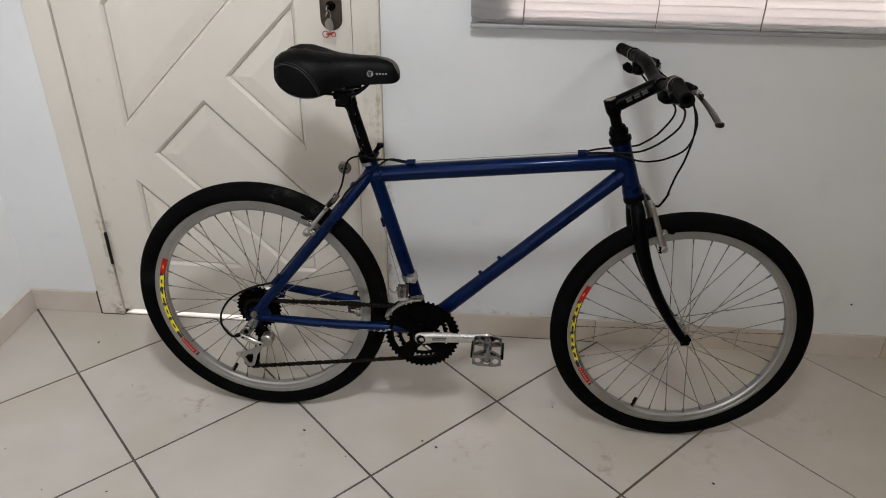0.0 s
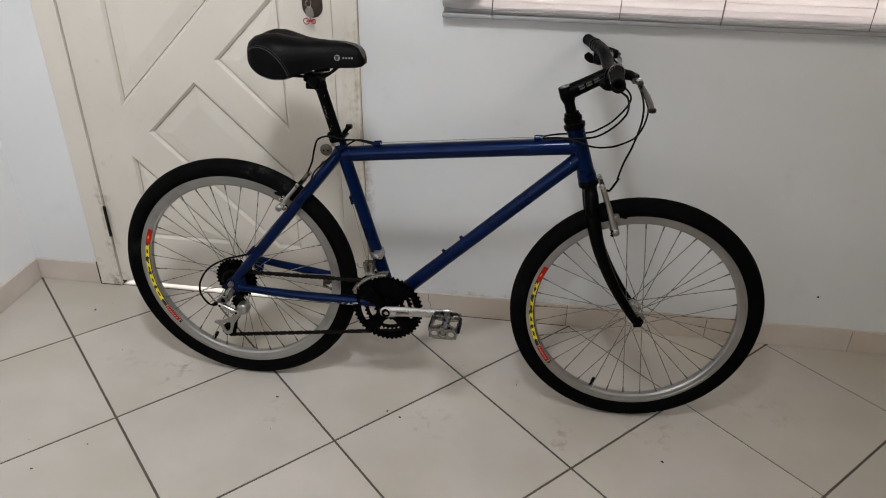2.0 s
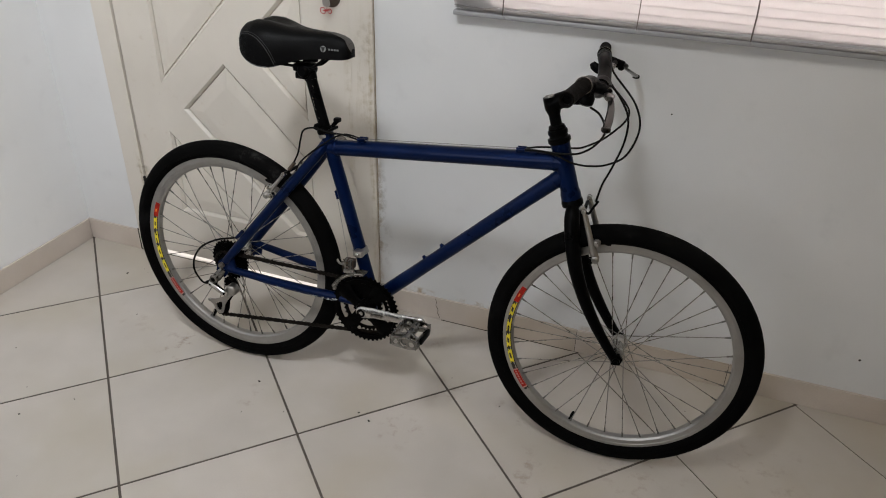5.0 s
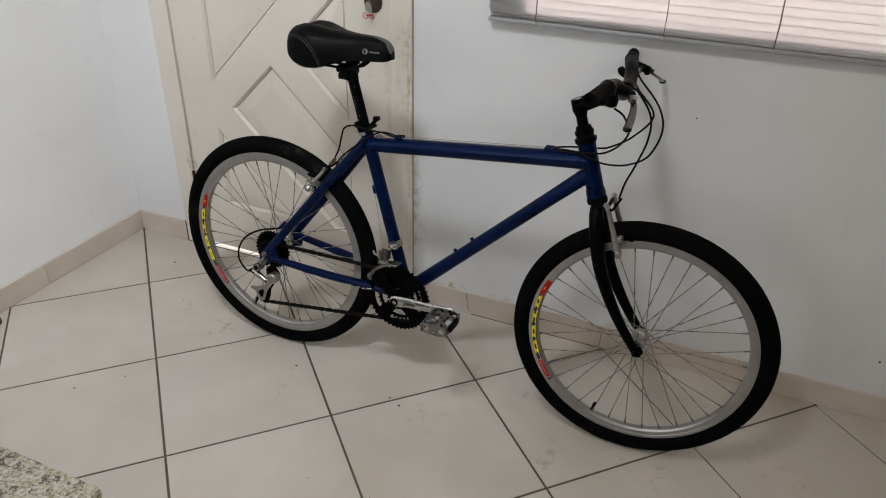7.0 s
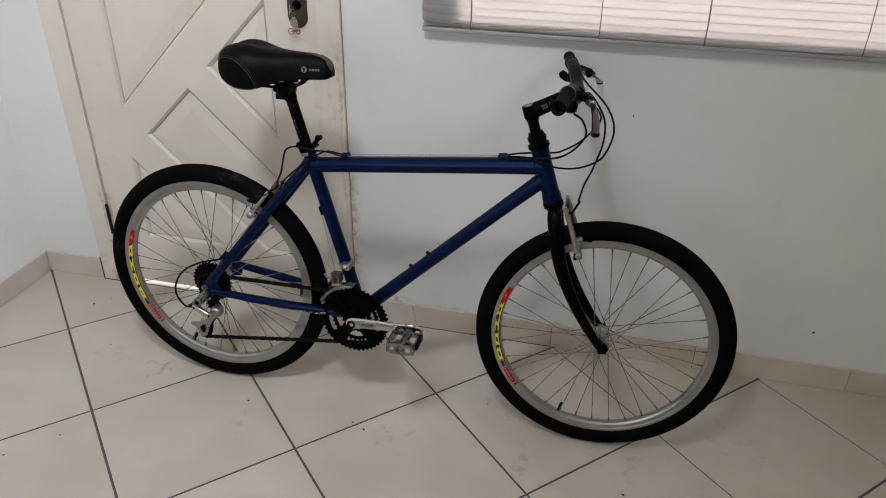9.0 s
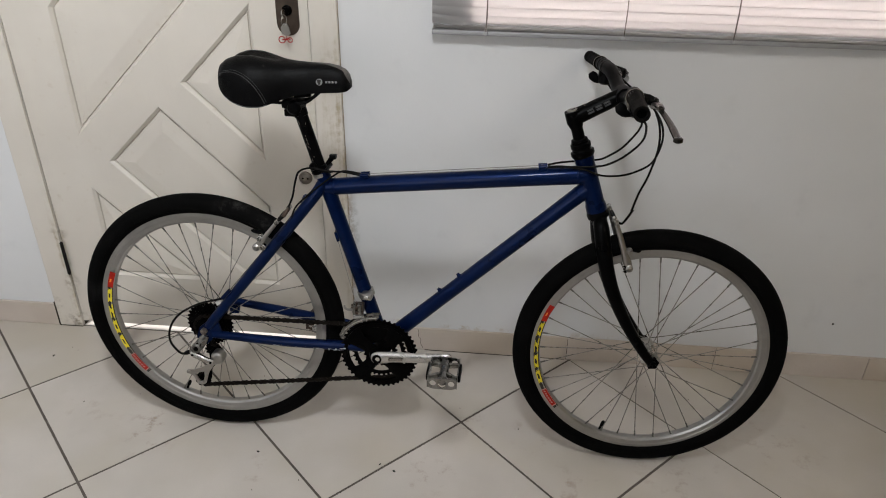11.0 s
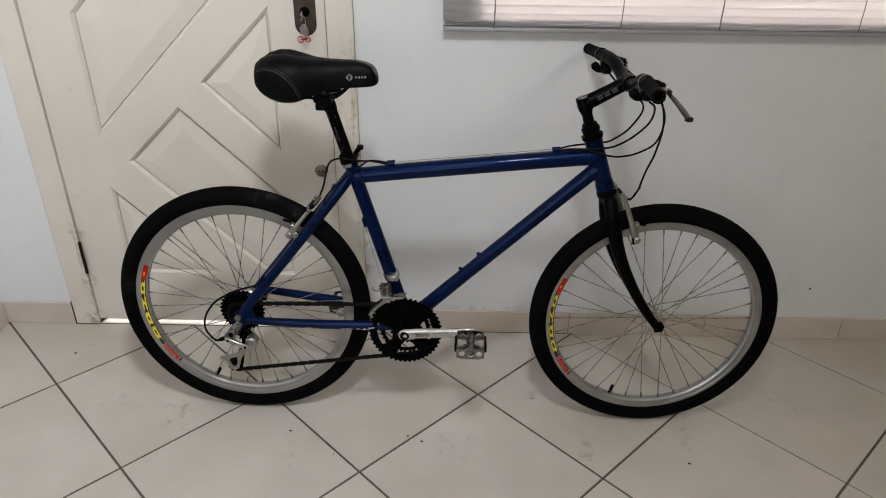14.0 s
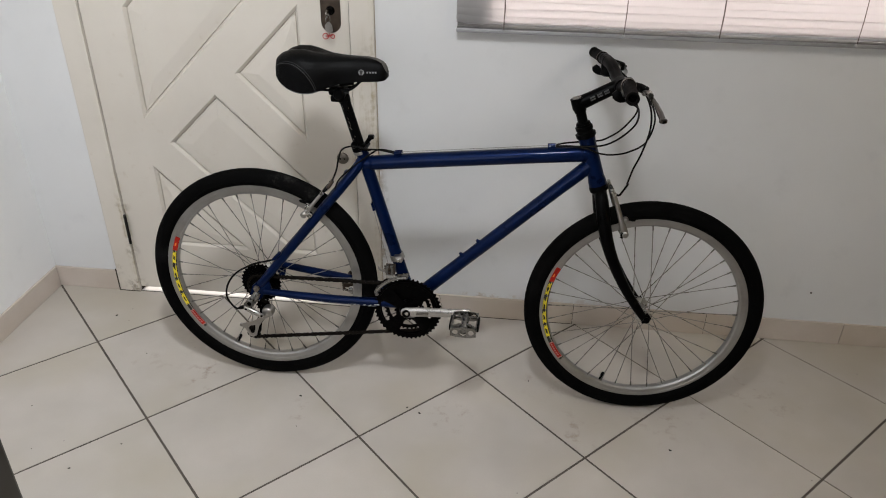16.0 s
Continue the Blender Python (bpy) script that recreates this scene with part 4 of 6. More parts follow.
def saddle_shell(expand=0.0, x_from=0.0, x_to=1.0, a0=0.0, a1=math.pi, half=None):
    """The padded shape as a loft of cross sections; expand lifts a patch of it a little."""
    st = [(0.1005, 0.040, 0.650, 0.628), (0.106, 0.058, 0.664, 0.615), (0.120, 0.074, 0.675, 0.601), (0.145, 0.0855, 0.683, 0.587), (0.175, 0.0865, 0.683, 0.579), (0.205, 0.0775, 0.676, 0.578), (0.235, 0.0600, 0.668, 0.588),
          (0.265, 0.0450, 0.665, 0.598), (0.300, 0.0355, 0.664, 0.603), (0.335, 0.0310, 0.663, 0.605), (0.358, 0.0285, 0.659, 0.606), (0.372, 0.0250, 0.653, 0.607), (0.3815, 0.0190, 0.644, 0.609), (0.3862, 0.0095, 0.631, 0.613)]
    xs = np.array([s[0] for s in st])
    bm = bmesh.new()
    lo, hi = xs[0] + (xs[-1] - xs[0]) * x_from, xs[0] + (xs[-1] - xs[0]) * x_to
    full = expand == 0.0
    grid = []
    nx, na = (46, 30) if full else (22, 18)
    for i in range(nx):
        u = i / (nx - 1)
        x = lo + (hi - lo) * (0.5 - 0.5 * math.cos(math.pi * u) if full else u)
        w, zt, zb = (float(np.interp(x, xs, [s[k] for s in st])) for k in (1, 2, 3))
        if half:
            a0, a1 = math.pi / 2 - half(u), math.pi / 2 + half(u)
        row = []
        for j in range(na):
            a = a0 + (a1 - a0) * j / (na - 1)
            y = (w + expand) * math.copysign(abs(math.cos(a)) ** 0.72, math.cos(a))
            z = zb + (zt - zb + expand) * abs(math.sin(a)) ** 0.62
            if x < 0.235:
                k = min(1.0, max(0.0, (0.235 - x) / 0.10))
                z -= 0.026 * k * math.exp(-(y / 0.019) ** 2) * (1 if math.sin(a) > 0.5 else 0)
            row.append(bm.verts.new(P(x, y, z)))
        grid.append(row)
    for r0, r1 in zip(grid, grid[1:]):
        for j in range(na - 1):
            bm.faces.new((r0[j], r0[j + 1], r1[j + 1], r1[j]))
    if full:
        for r0, r1 in zip(grid, grid[1:]):
            bm.faces.new((r0[0], r1[0], r1[-1], r0[-1]))
        bm.faces.new(grid[0])
        bm.faces.new(grid[-1][::-1])
    return bm


saddle = bike("saddle", saddle_shell(), M_leather, None, "black padded vinyl saddle with grey nose trim")
saddle.location = (-0.007, 0.0, 0.003)
bike("saddle_rail", rails_bm, M_black_metal, saddle)
bike("nose_trim", saddle_shell(0.0008, 0.74, 0.9995, half=lambda u: math.pi * (0.02 + 0.13 * u + 0.20 * max(0.0, (u - 0.80) / 0.20))), M_grey_trim, saddle, "grey rubbed nose trim")
# side panels under a curved seam
for s in (-1, 1):
    bm = bmesh.new()
    seam = [(0.104, 0.636), (0.120, 0.647), (0.145, 0.651), (0.168, 0.644), (0.188, 0.628), (0.203, 0.607), (0.212, 0.586)]
    sb = [(0.1005, 0.040, 0.650, 0.628), (0.106, 0.058, 0.664, 0.615), (0.120, 0.074, 0.675, 0.601), (0.145, 0.0855, 0.683, 0.587), (0.175, 0.0865, 0.683, 0.579), (0.205, 0.0775, 0.676, 0.578), (0.235, 0.0600, 0.668, 0.588)]

    def side_point(x, z, lift):
        w, zt, zb = (float(np.interp(x, [q[0] for q in sb], [q[k] for q in sb])) for k in (1, 2, 3))
        h = min(0.999, max(0.0, (z - zb) / (zt - zb)))
        a = math.asin(min(1.0, h ** (1 / 0.62)))
        return P(x, s * (w * abs(math.cos(a)) ** 0.72 + lift), z)

    pts = smooth_path([side_point(x, z, 0.0006) for x, z in seam], 6)
    sweep(bm, pts, 0.0009, 6)
    sweep(bm, smooth_path([side_point(x + 0.003, z + 0.004, 0.0005) for x, z in seam[1:]], 6), 0.0006, 6)
    bike("stitching", bm, M_thread, saddle, "grey stitched double seam")
    bm = bmesh.new()
    sweep(bm, smooth_path([side_point(x, float(np.interp(x, [q[0] for q in sb], [q[3] for q in sb])) + 0.001, 0.0008) for x in (0.112, 0.128, 0.150, 0.175, 0.200, 0.216)], 6), 0.0012, 6)
    bike("piping", bm, M_grey_print, saddle, "worn grey edge piping")
    bm = bmesh.new()
    rows = []
    for x in np.linspace(0.108, 0.209, 16):
        zs = float(np.interp(x, [q[0] for q in seam], [q[1] for q in seam])) - 0.0035
        zb = float(np.interp(x, [q[0] for q in sb], [q[3] for q in sb])) + 0.0015
        rows.append([bm.verts.new(side_point(float(x), zb + (max(zs, zb + 0.001) - zb) * k / 6, 0.0012)) for k in range(7)])
    for r0, r1 in zip(rows, rows[1:]):
        for k in range(6):
            bm.faces.new((r0[k], r0[k + 1], r1[k + 1], r1[k]))
    bike("side_panel", bm, M_leather_side, saddle, "matt black side panel")
# badge: a light disc and four plain marks
bm = bmesh.new()
drum(bm, P(0.323, -0.0315, 0.629), (0, -1, 0.18), [(0, 0.0072), (0.0013, 0.0072), (0.0016, 0.0066)], 24)
badge = bike("badge", bm, M_dim_print, saddle, "round white badge with dark mark")
bm = bmesh.new()
prism(bm, [(0.3180, AZ + 0.6345), (0.3212, AZ + 0.6235), (0.3248, AZ + 0.6235), (0.3280, AZ + 0.6345)], -0.0342, -0.0325)
bike("badge_mark", bm, M_dec_black, badge, "", False, False)
for i in range(4):
    bm = bmesh.new()
    x = 0.3365 + i * 0.0068
    box(bm, P(x, -0.0325 + i * 0.0011, 0.6272), P(x + 0.0042, -0.0300 + i * 0.0011, 0.6312), 0.0004)
    bike("print_mark", bm, M_dim_print, saddle, "", False, False)

# ---- wheels
R_TUBE = 0.0243


def tyre_mesh(r_out, half, material):
    """A tube with a bead along each side."""
    bm = bmesh.new()
    ring_lathe(bm, [(r_out - R_TUBE + R_TUBE * math.cos(a), half * math.sin(a)) for a in np.linspace(0, 2 * math.pi, 18, endpoint=False)], 120)
    for s in (-1, 1):
        ring_lathe(bm, [(r_out - 0.0325 + 0.0012 * math.cos(a), s * (half - 0.0017) + 0.0012 * math.sin(a)) for a in np.linspace(0, 2 * math.pi, 6, endpoint=False)], 120)
    for f_ in bm.faces:
        f_.smooth = True
    bmesh.ops.recalc_face_normals(bm, faces=bm.faces[:])
    me = bpy.data.meshes.new("tyre")
    bm.to_mesh(me)
    bm.free()
    me.materials.append(material)
    return me


bm = bmesh.new()
ring_lathe(bm, [(0.2935, -0.0125), (0.2935, -0.0105), (0.287, -0.0100), (0.287, 0.0100), (0.2935, 0.0105), (0.2935, 0.0125), (0.2915, 0.0135), (0.2800, 0.0132), (0.2790, 0.0125), (0.2690, 0.0115), (0.2645, 0.0080), (0.2630, 0.0), (0.2645, -0.0080), (0.2690, -0.0115), (0.2790, -0.0125), (0.2800, -0.0132), (0.2915, -0.0135)], 120)
for f_ in bm.faces:
    f_.smooth = True
bmesh.ops.recalc_face_normals(bm, faces=bm.faces[:])
rim_me = bpy.data.meshes.new("rim")
bm.to_mesh(rim_me)
bm.free()
rim_me.set_sharp_from_angle(angle=radians(25))
rim_me.materials.append(M_rim)


def spoke_mesh(side, cross, flange, gap):
    """One spoke with its nipple, from the flange to the rim at angle 0."""
    bm = bmesh.new()
    a = radians(cross)
    hub = Vector((flange * math.cos(a), side * gap, flange * math.sin(a)))
    tip = Vector((0.2635, side * 0.003, 0))
    rod(bm, hub, tip, 0.00120, 6)
    bm.faces.ensure_lookup_table()
    shaft = len(bm.faces)
    d = (hub - tip).normalized()
    sweep(bm, [tip, tip + d * 0.003, tip + d * 0.013, tip + d * 0.014], [0.0026, 0.0021, 0.0019, 0.0011], 8)
    bm.faces.ensure_lookup_table()
    for f_ in bm.faces[shaft:]:
        f_.material_index = 1
    me = bpy.data.meshes.new("spoke")
    bmesh.ops.recalc_face_normals(bm, faces=bm.faces[:])
    bm.to_mesh(me)
    bm.free()
    me.materials.append(M_spoke)
    me.materials.append(M_nipple)
    return me


def arc_patch(r0, r1, a0, a1, y, n=14, lift=0.0006, slant=0.0):
    """A thin curved patch lying on the rim's side, between two radii and two angles in degrees."""
    bm = bmesh.new()
    rows = []
    for i in range(n + 1):
        a = radians(a0 + (a1 - a0) * i / n)
        rows.append([bm.verts.new((r * math.cos(a - b), yy, r * math.sin(a - b))) for r, yy, b in ((r0, y + 0.0016 - lift, 0.0), (r1, y - lift, radians(slant)))])
    for p, q in zip(rows, rows[1:]):
        bm.faces.new((p[0], p[1], q[1], q[0]))
    return bm


def wheel(where, label, hub_gap, flange, valve_angle, a0, turn, barrel, tyre):
    bm = bmesh.new()
    drum(bm, (0, -hub_gap - 0.006, 0), (0, 1, 0), [(0, 0.009), (0.003, flange * 0.85), (0.005, flange + 0.003), (0.008, flange + 0.003), (0.010, barrel + 0.003), (0.016, barrel), (2 * hub_gap - 0.004, barrel), (2 * hub_gap + 0.002, barrel + 0.003), (2 * hub_gap + 0.004, flange + 0.003), (2 * hub_gap + 0.007, flange + 0.003), (2 * hub_gap + 0.009, flange * 0.85), (2 * hub_gap + 0.012, 0.009)], 24)
    rod(bm, (0, -0.055, 0), (0, 0.055, 0), 0.0055, 12)
    if barrel > 0.015:
        drum(bm, (0, 0.040, 0), (0, 1, 0), [(0, 0.0165), (0.003, 0.0172), (0.014, 0.0165), (0.018, 0.0100)], 20)
    w = part("wheel", bm, M_alloy, bicycle, label, True)
    w.matrix_local = where
    shared("tyre", tyre_mesh(*tyre), w, None, "smooth black tyre with dusty wear")
    shared("rim", rim_me, w, None, "silver alloy rim")
    kinds = [spoke_mesh(s, c, flange, hub_gap) for s in (-1, 1) for c in (62, -62)]
    for i in range(36):
        shared("spoke", kinds[i % 4], w, Matrix.Rotation(-radians(i * 10 + turn), 4, 'Y'))
    bm = bmesh.new()
    va = radians(valve_angle)
    d = Vector((math.cos(va), 0, math.sin(va)))
    sweep(bm, [d * 0.263, d * 0.252, d * 0.251, d * 0.238, d * 0.236], [0.0032, 0.0032, 0.0047, 0.0047, 0.003], 10)
    part("valve", bm, M_black_plastic, w, "black valve cap", True)
    y = -0.0128
    base = part("rim_sticker", arc_patch(0.2662, 0.2815, a0, a0 + 66, y + 0.0006, 30), M_dec_black, w, "black rim sticker with yellow and red marks")
    part("sticker_panel", arc_patch(0.2662, 0.2815, a0 - 1, a0 + 9, y + 0.0002, 8), M_dec_red, base, "red panel")
    part("sticker_panel", arc_patch(0.2792, 0.2813, a0 + 9, a0 + 40, y + 0.0002, 12), M_dec_red, base, "red edge")
    part("sticker_mark", arc_patch(0.2715, 0.2760, a0 + 3.6, a0 + 5.6, y - 0.0002, 4), M_dec_orange, base)
    # four bold plain yellow shapes, then a small pink and red label
    for i in range(4):
        b0 = a0 + 9.8 + i * 9.9
        part("sticker_mark", arc_patch(0.2684, 0.2713, b0, b0 + 8.2, y - 0.0002, 6), M_dec_yellow, base)
        part("sticker_mark", arc_patch(0.2761, 0.2785, b0 + 1.2, b0 + 8.5, y - 0.0002, 6), M_dec_yellow, base)
        part("sticker_mark", arc_patch(0.2712, 0.2762, b0 + (1.2, 3.4, 1.2, 1.0)[i], b0 + (3.8, 5.8, 3.6, 3.2)[i], y - 0.0002, 3, slant=1.2), M_dec_yellow, base)
        if i != 1:
            part("sticker_mark", arc_patch(0.2712, 0.2762, b0 + 6.5, b0 + 8.5, y - 0.0002, 3, slant=1.2), M_dec_yellow, base)
    part("sticker_panel", arc_patch(0.2672, 0.2806, a0 + 52.2, a0 + 64.6, y + 0.0002, 8), M_dec_pink, base, "red label with a pale outline")
    part("sticker_panel", arc_patch(0.2682, 0.2796, a0 + 52.9, a0 + 63.9, y - 0.0001, 8), M_dec_red, base)
    for i in range(6):
        b0 = a0 + 53.8 + i * 1.6
        part("sticker_mark", arc_patch(0.2716, 0.2762, b0, b0 + 1.0, y - 0.0004, 2, slant=0.6), M_dec_pink, base)
    return w


FRONT_AXLE = P(1.107, -0.003, 0.0000)
wheel(BIKE_M.inverted() @ Matrix.Translation((0.9445, -0.3600, 0.3410)) @ Matrix.Rotation(radians(-0.95), 4, 'Z') @ Matrix.Rotation(radians(-2.8), 4, 'X') @ Matrix.Scale(1.016, 4), "rear spoked wheel with black tyre and silver rim", 0.030, 0.0225, 245.5, 156.5, 4.0, 0.0185, (0.3360, 0.0245, M_tyre_dusty))
wheel(BIKE_M.inverted() @ Matrix.Translation((2.0464, -0.3770, 0.3308)) @ Matrix.Rotation(radians(1.1), 4, 'Z') @ Matrix.Rotation(radians(-3.5), 4, 'X'), "front spoked wheel with black tyre and silver rim", 0.032, 0.0190, 250.0, 154.0, 1.0, 0.0130, (0.3316, 0.0245, M_tyre))

for y0_, y1_, ax, st in ((-0.078, 0.078, P(0, 0, 0), False), (-0.066, 0.066, FRONT_AXLE, True)):
    for s in (-1, 1):
        bm = bmesh.new()
        drum(bm, ax + Vector((0, s * abs(y0_) * 0.86, 0)), (0, s, 0), [(-0.004, 0.012), (0.0, 0.012), (0.0005, 0.0088), (0.008, 0.0088), (0.0085, 0.005), (0.013, 0.0045)], 6 if not st else 14)
        bike("axle_nut", bm, M_steel_dark if st else M_lock_disc, None, "", st, False)

# ---- fork
bm = bmesh.new()
drum(bm, HEAD_LO, -_ax, [(-0.004, 0.0235), (0.004, 0.0255), (0.012, 0.0245), (0.014, 0.019), (0.03, 0.017)], 22)
for s in (-1, 1):
    sweep(bm, smooth_path([P(0.950, s * 0.012, 0.346), P(0.953, s * 0.030, 0.328), P(0.962, s * 0.042, 0.280), P(0.979, s * 0.049, 0.215), P(1.006, s * 0.052, 0.150), P(1.040, s * 0.053, 0.088), P(1.076, s * 0.053, 0.034), P(1.105, s * 0.053, -0.004)], 5), [0.0155, 0.0178, 0.0178, 0.0168, 0.0152, 0.0136, 0.0120, 0.0106], 14)
    prism(bm, [(1.090, AZ + 0.004), (1.098, AZ - 0.016), (1.116, AZ - 0.014), (1.122, AZ + 0.002), (1.112, AZ + 0.014)], s * 0.053 - 0.004, s * 0.053 + 0.004)
bike("fork", bm, M_black_metal, None, "black curved rigid fork", True)

# ---- headset, stem, handlebar
bm = bmesh.new()
drum(bm, HEAD_HI, _ax, [(-0.002, 0.0235), (0.002, 0.0262), (0.010, 0.0262), (0.012, 0.0215), (0.016, 0.0205), (0.020, 0.0225), (0.028, 0.0225), (0.030, 0.0190), (0.038, 0.0180), (0.040, 0.0150)], 22)
headset = bike("headset", bm, M_black_metal, None, "black headset", True)
bm = bmesh.new()
drum(bm, HEAD_HI, _ax, [(0.029, 0.0193), (0.0335, 0.0193)], 22)
bike("headset_ring", bm, M_steel_dark, headset, "", True)
bm = bmesh.new()
rod(bm, HEAD_HI + _ax * 0.03, P(0.8705, 0, 0.578), 0.0130, 18)
sweep(bm, [P(0.8790, 0, 0.552), P(0.8745, 0, 0.566), P(0.8660, 0, 0.590)], [0.0135, 0.0185, 0.0180], 18)
sweep(bm, [P(0.866, 0, 0.572), P(0.905, 0, 0.5925), P(0.966, 0, 0.6255)], [0.0190, 0.0175, 0.0165], 16)
rod(bm, P(0.972, -0.023, 0.626), P(0.972, 0.023, 0.626), 0.0195, 20)
stem = bike("stem", bm, M_black_metal, None, "black handlebar stem with pale worn print", True)
bm = bmesh.new()
drum(bm, P(0.8660, 0, 0.590), (-0.32, 0, 0.95), [(-0.001, 0.0125), (0.003, 0.0120), (0.0035, 0.0075), (0.0015, 0.0070)], 18)
bike("stem_bolt", bm, M_alloy_dull, stem, "silver expander bolt", True)
for i in range(3):
    x = 0.897 + i * 0.0165
    z = 0.5905 + i * 0.0087
    for a, b, c, d in ((0, 0.0, 0.0135, 0.0042), (0, 0.0058, 0.0135, 0.0098)):
        bm = bmesh.new()
        box(bm, (a, -0.0180, b - 0.005), (c, -0.0172, d - 0.005), 0, Matrix.Translation(P(x, 0, z)) @ Matrix.Rotation(radians(-28), 4, 'Y'))
        bike("print_mark", bm, M_grey_print, stem, "", True, False)
bm = bmesh.new()
bar = [P(x_, s_ * y_ - 0.008, z_) for s_, half in ((-1, 1), (1, -1)) for x_, y_, z_ in [(0.941, 0.325, 0.658), (0.948, 0.235, 0.660), (0.955, 0.178, 0.661), (0.963, 0.128, 0.655), (0.969, 0.082, 0.637), (0.972, 0.040, 0.626)][::half]]
bar_tube = [bar[0].lerp(bar[1], 0.2)] + bar[1:-1] + [bar[-1].lerp(bar[-2], 0.2)]
sweep(bm, smooth_path(bar_tube, 5), [0.0120, 0.0128, 0.0150, 0.0155, 0.0150, 0.0165, 0.0165, 0.0150, 0.0155, 0.0150, 0.0128, 0.0120], 16)
handlebar = bike("handlebar", bm, M_black_metal, None, "black riser handlebar", True)


def along_bar(y):
    """The bar's middle at a distance y from the stem."""
    ys = [q.y for q in bar]
    return Vector((float(np.interp(y, ys, [q.x for q in bar])), y, float(np.interp(y, ys, [q.z for q in bar]))))


for s in (-1, 1):
    bm = bmesh.new()
    a, b = along_bar(s * (0.190 if s < 0 else 0.205)), along_bar(s * 0.3245)
    d = b - a
    ln = d.length
    drum(bm, a, d, [(0, 0.0165), (0.03 * ln, 0.0170), (0.06 * ln, 0.0150), (0.95 * ln, 0.0141), (0.985 * ln, 0.0146), (1.010 * ln, 0.0145), (1.016 * ln, 0.0132), (1.012 * ln, 0.0108), (0.998 * ln, 0.0092), (0.90 * ln, 0.0090)], 22)
    grip = bike("grip", bm, M_grip, handlebar, "worn black rubber grip", True)
    # black disc inside the bar end, its colour for the shade there
    bm = bmesh.new()
    drum(bm, b - d * 0.08, d, [(0.0, 0.0091), (0.0005, 0.0091)], 18)
    bike("grip_hole", bm, M_leather_side, grip, "black disc for the shade inside the open bar end", True)
    bm = bmesh.new()
    drum(bm, a + d * 0.022, d, [(-0.0002, 0.0166), (0.0, 0.0173), (0.0024, 0.0173), (0.0026, 0.0166)], 20)
    bike("grip_collar", bm, M_lock_disc, grip, "pale metal collar ring", True)
    # brake lever with its perch
    bm = bmesh.new()
    c = along_bar(s * 0.160)
    drum(bm, c + Vector((0, -0.011, 0)), (0, 1, 0), [(0, 0.0140), (0.004, 0.0158), (0.018, 0.0158), (0.022, 0.0140)], 18)
    sweep(bm, [c + Vector((0.008, 0, -0.004)), c + Vector((0.030, -s * 0.006, -0.008)), c + Vector((0.044, s * 0.006, -0.012))], [0.0115, 0.0105, 0.0085], 12, 0.8)
    rod(bm, c + Vector((0.026, -s * 0.010, -0.006)), c + Vector((0.024, -s * 0.044, -0.010)), 0.0058, 10)
    lever = bike("brake_lever", bm, M_black_plastic, handlebar, "black brake lever perch", True)
    bm = bmesh.new()
    tip = P(1.016, -0.302, 0.609) if s < 0 else P(1.028, 0.302, 0.600)
    root = c + Vector((0.040, -s * 0.004, -0.012))
    sweep(bm, smooth_path([root, root.lerp(tip, 0.25) + Vector((0.007, 0, -0.003)), root.lerp(tip, 0.6) + Vector((0.006, 0, -0.002)), tip], 5), [0.0060, 0.0064, 0.0066, 0.0072, 0.0080, 0.0076], 12, 0.50, (0, 0, 1))
    drum(bm, tip + Vector((0, 0, -0.0048)), (0, 0, 1), [(0, 0.006), (0.002, 0.0088), (0.008, 0.0088), (0.010, 0.006)], 14)
    bike("lever_blade", bm, M_lever, lever, "silver lever blade", True)
    bm = bmesh.new()
    drum(bm, c + Vector((0.040, 0, -0.024)), (0, 0, 1), [(0, 0.0045), (0.003, 0.0075), (0.019, 0.0075), (0.022, 0.0045)], 12)
    sweep(bm, [c + Vector((0.040, 0, -0.013)), c + Vector((0.046, s * 0.014, -0.015)), c + Vector((0.046, s * 0.032, -0.017))], [0.0085, 0.0100, 0.0085], 12, 0.6, (0, 0, 1))
    bike("lever_pivot", bm, M_mech if s < 0 else M_black_plastic, lever, "tarnished lever knuckle" if s < 0 else "black lever knuckle", True)
    bm = bmesh.new()
    q = c + Vector((0.024, -s * 0.044, -0.010))
    drum(bm, q + Vector((0, s * 0.010, 0)), (0, -s, 0), [(0, 0.0050), (0.002, 0.0066), (0.007, 0.0066), (0.008, 0.0050), (0.014, 0.0046), (0.016, 0.0030)], 12)
    bike("barrel_adjuster", bm, M_alloy_dull, lever, "dull silver barrel adjuster", True)
    # thumb shifter
    bm = bmesh.new()
    e = along_bar(s * 0.186)
    drum(bm, e + Vector((0, -0.008, 0)), (0, 1, 0), [(0, 0.0145), (0.004, 0.0156), (0.012, 0.0156), (0.016, 0.0145)], 18)
    drum(bm, e + (Vector((0.006, 0.004, -0.040)) if s < 0 else Vector((0.006, -0.002, -0.046))), (0.1, 0, 1), [(0, 0.009), (0.004, 0.0150), (0.016, 0.0158), (0.026, 0.011)], 18)
    box(bm, e + Vector((-0.008, -0.009, -0.030)), e + Vector((0.014, 0.009, -0.004)), 0.003)
    shifter = bike("shifter", bm, M_black_plastic, handlebar, "black thumb shifter", True)
    bm = bmesh.new()
    e = e + (Vector((0.006, 0, 0.011)) if s < 0 else Vector((0.010, 0, 0.006)))
    sweep(bm, smooth_path([e + Vector((-0.006, 0, -0.044)), e + Vector((-0.018, s * 0.003, -0.044)), e + Vector((-0.028, s * 0.005, -0.036)), e + Vector((-0.036, s * 0.004, -0.026))], 4), [0.0055, 0.0060, 0.0095, 0.0115, 0.0070], 12, 0.5)
    bike("thumb_lever", bm, M_black_plastic, shifter, "", True)

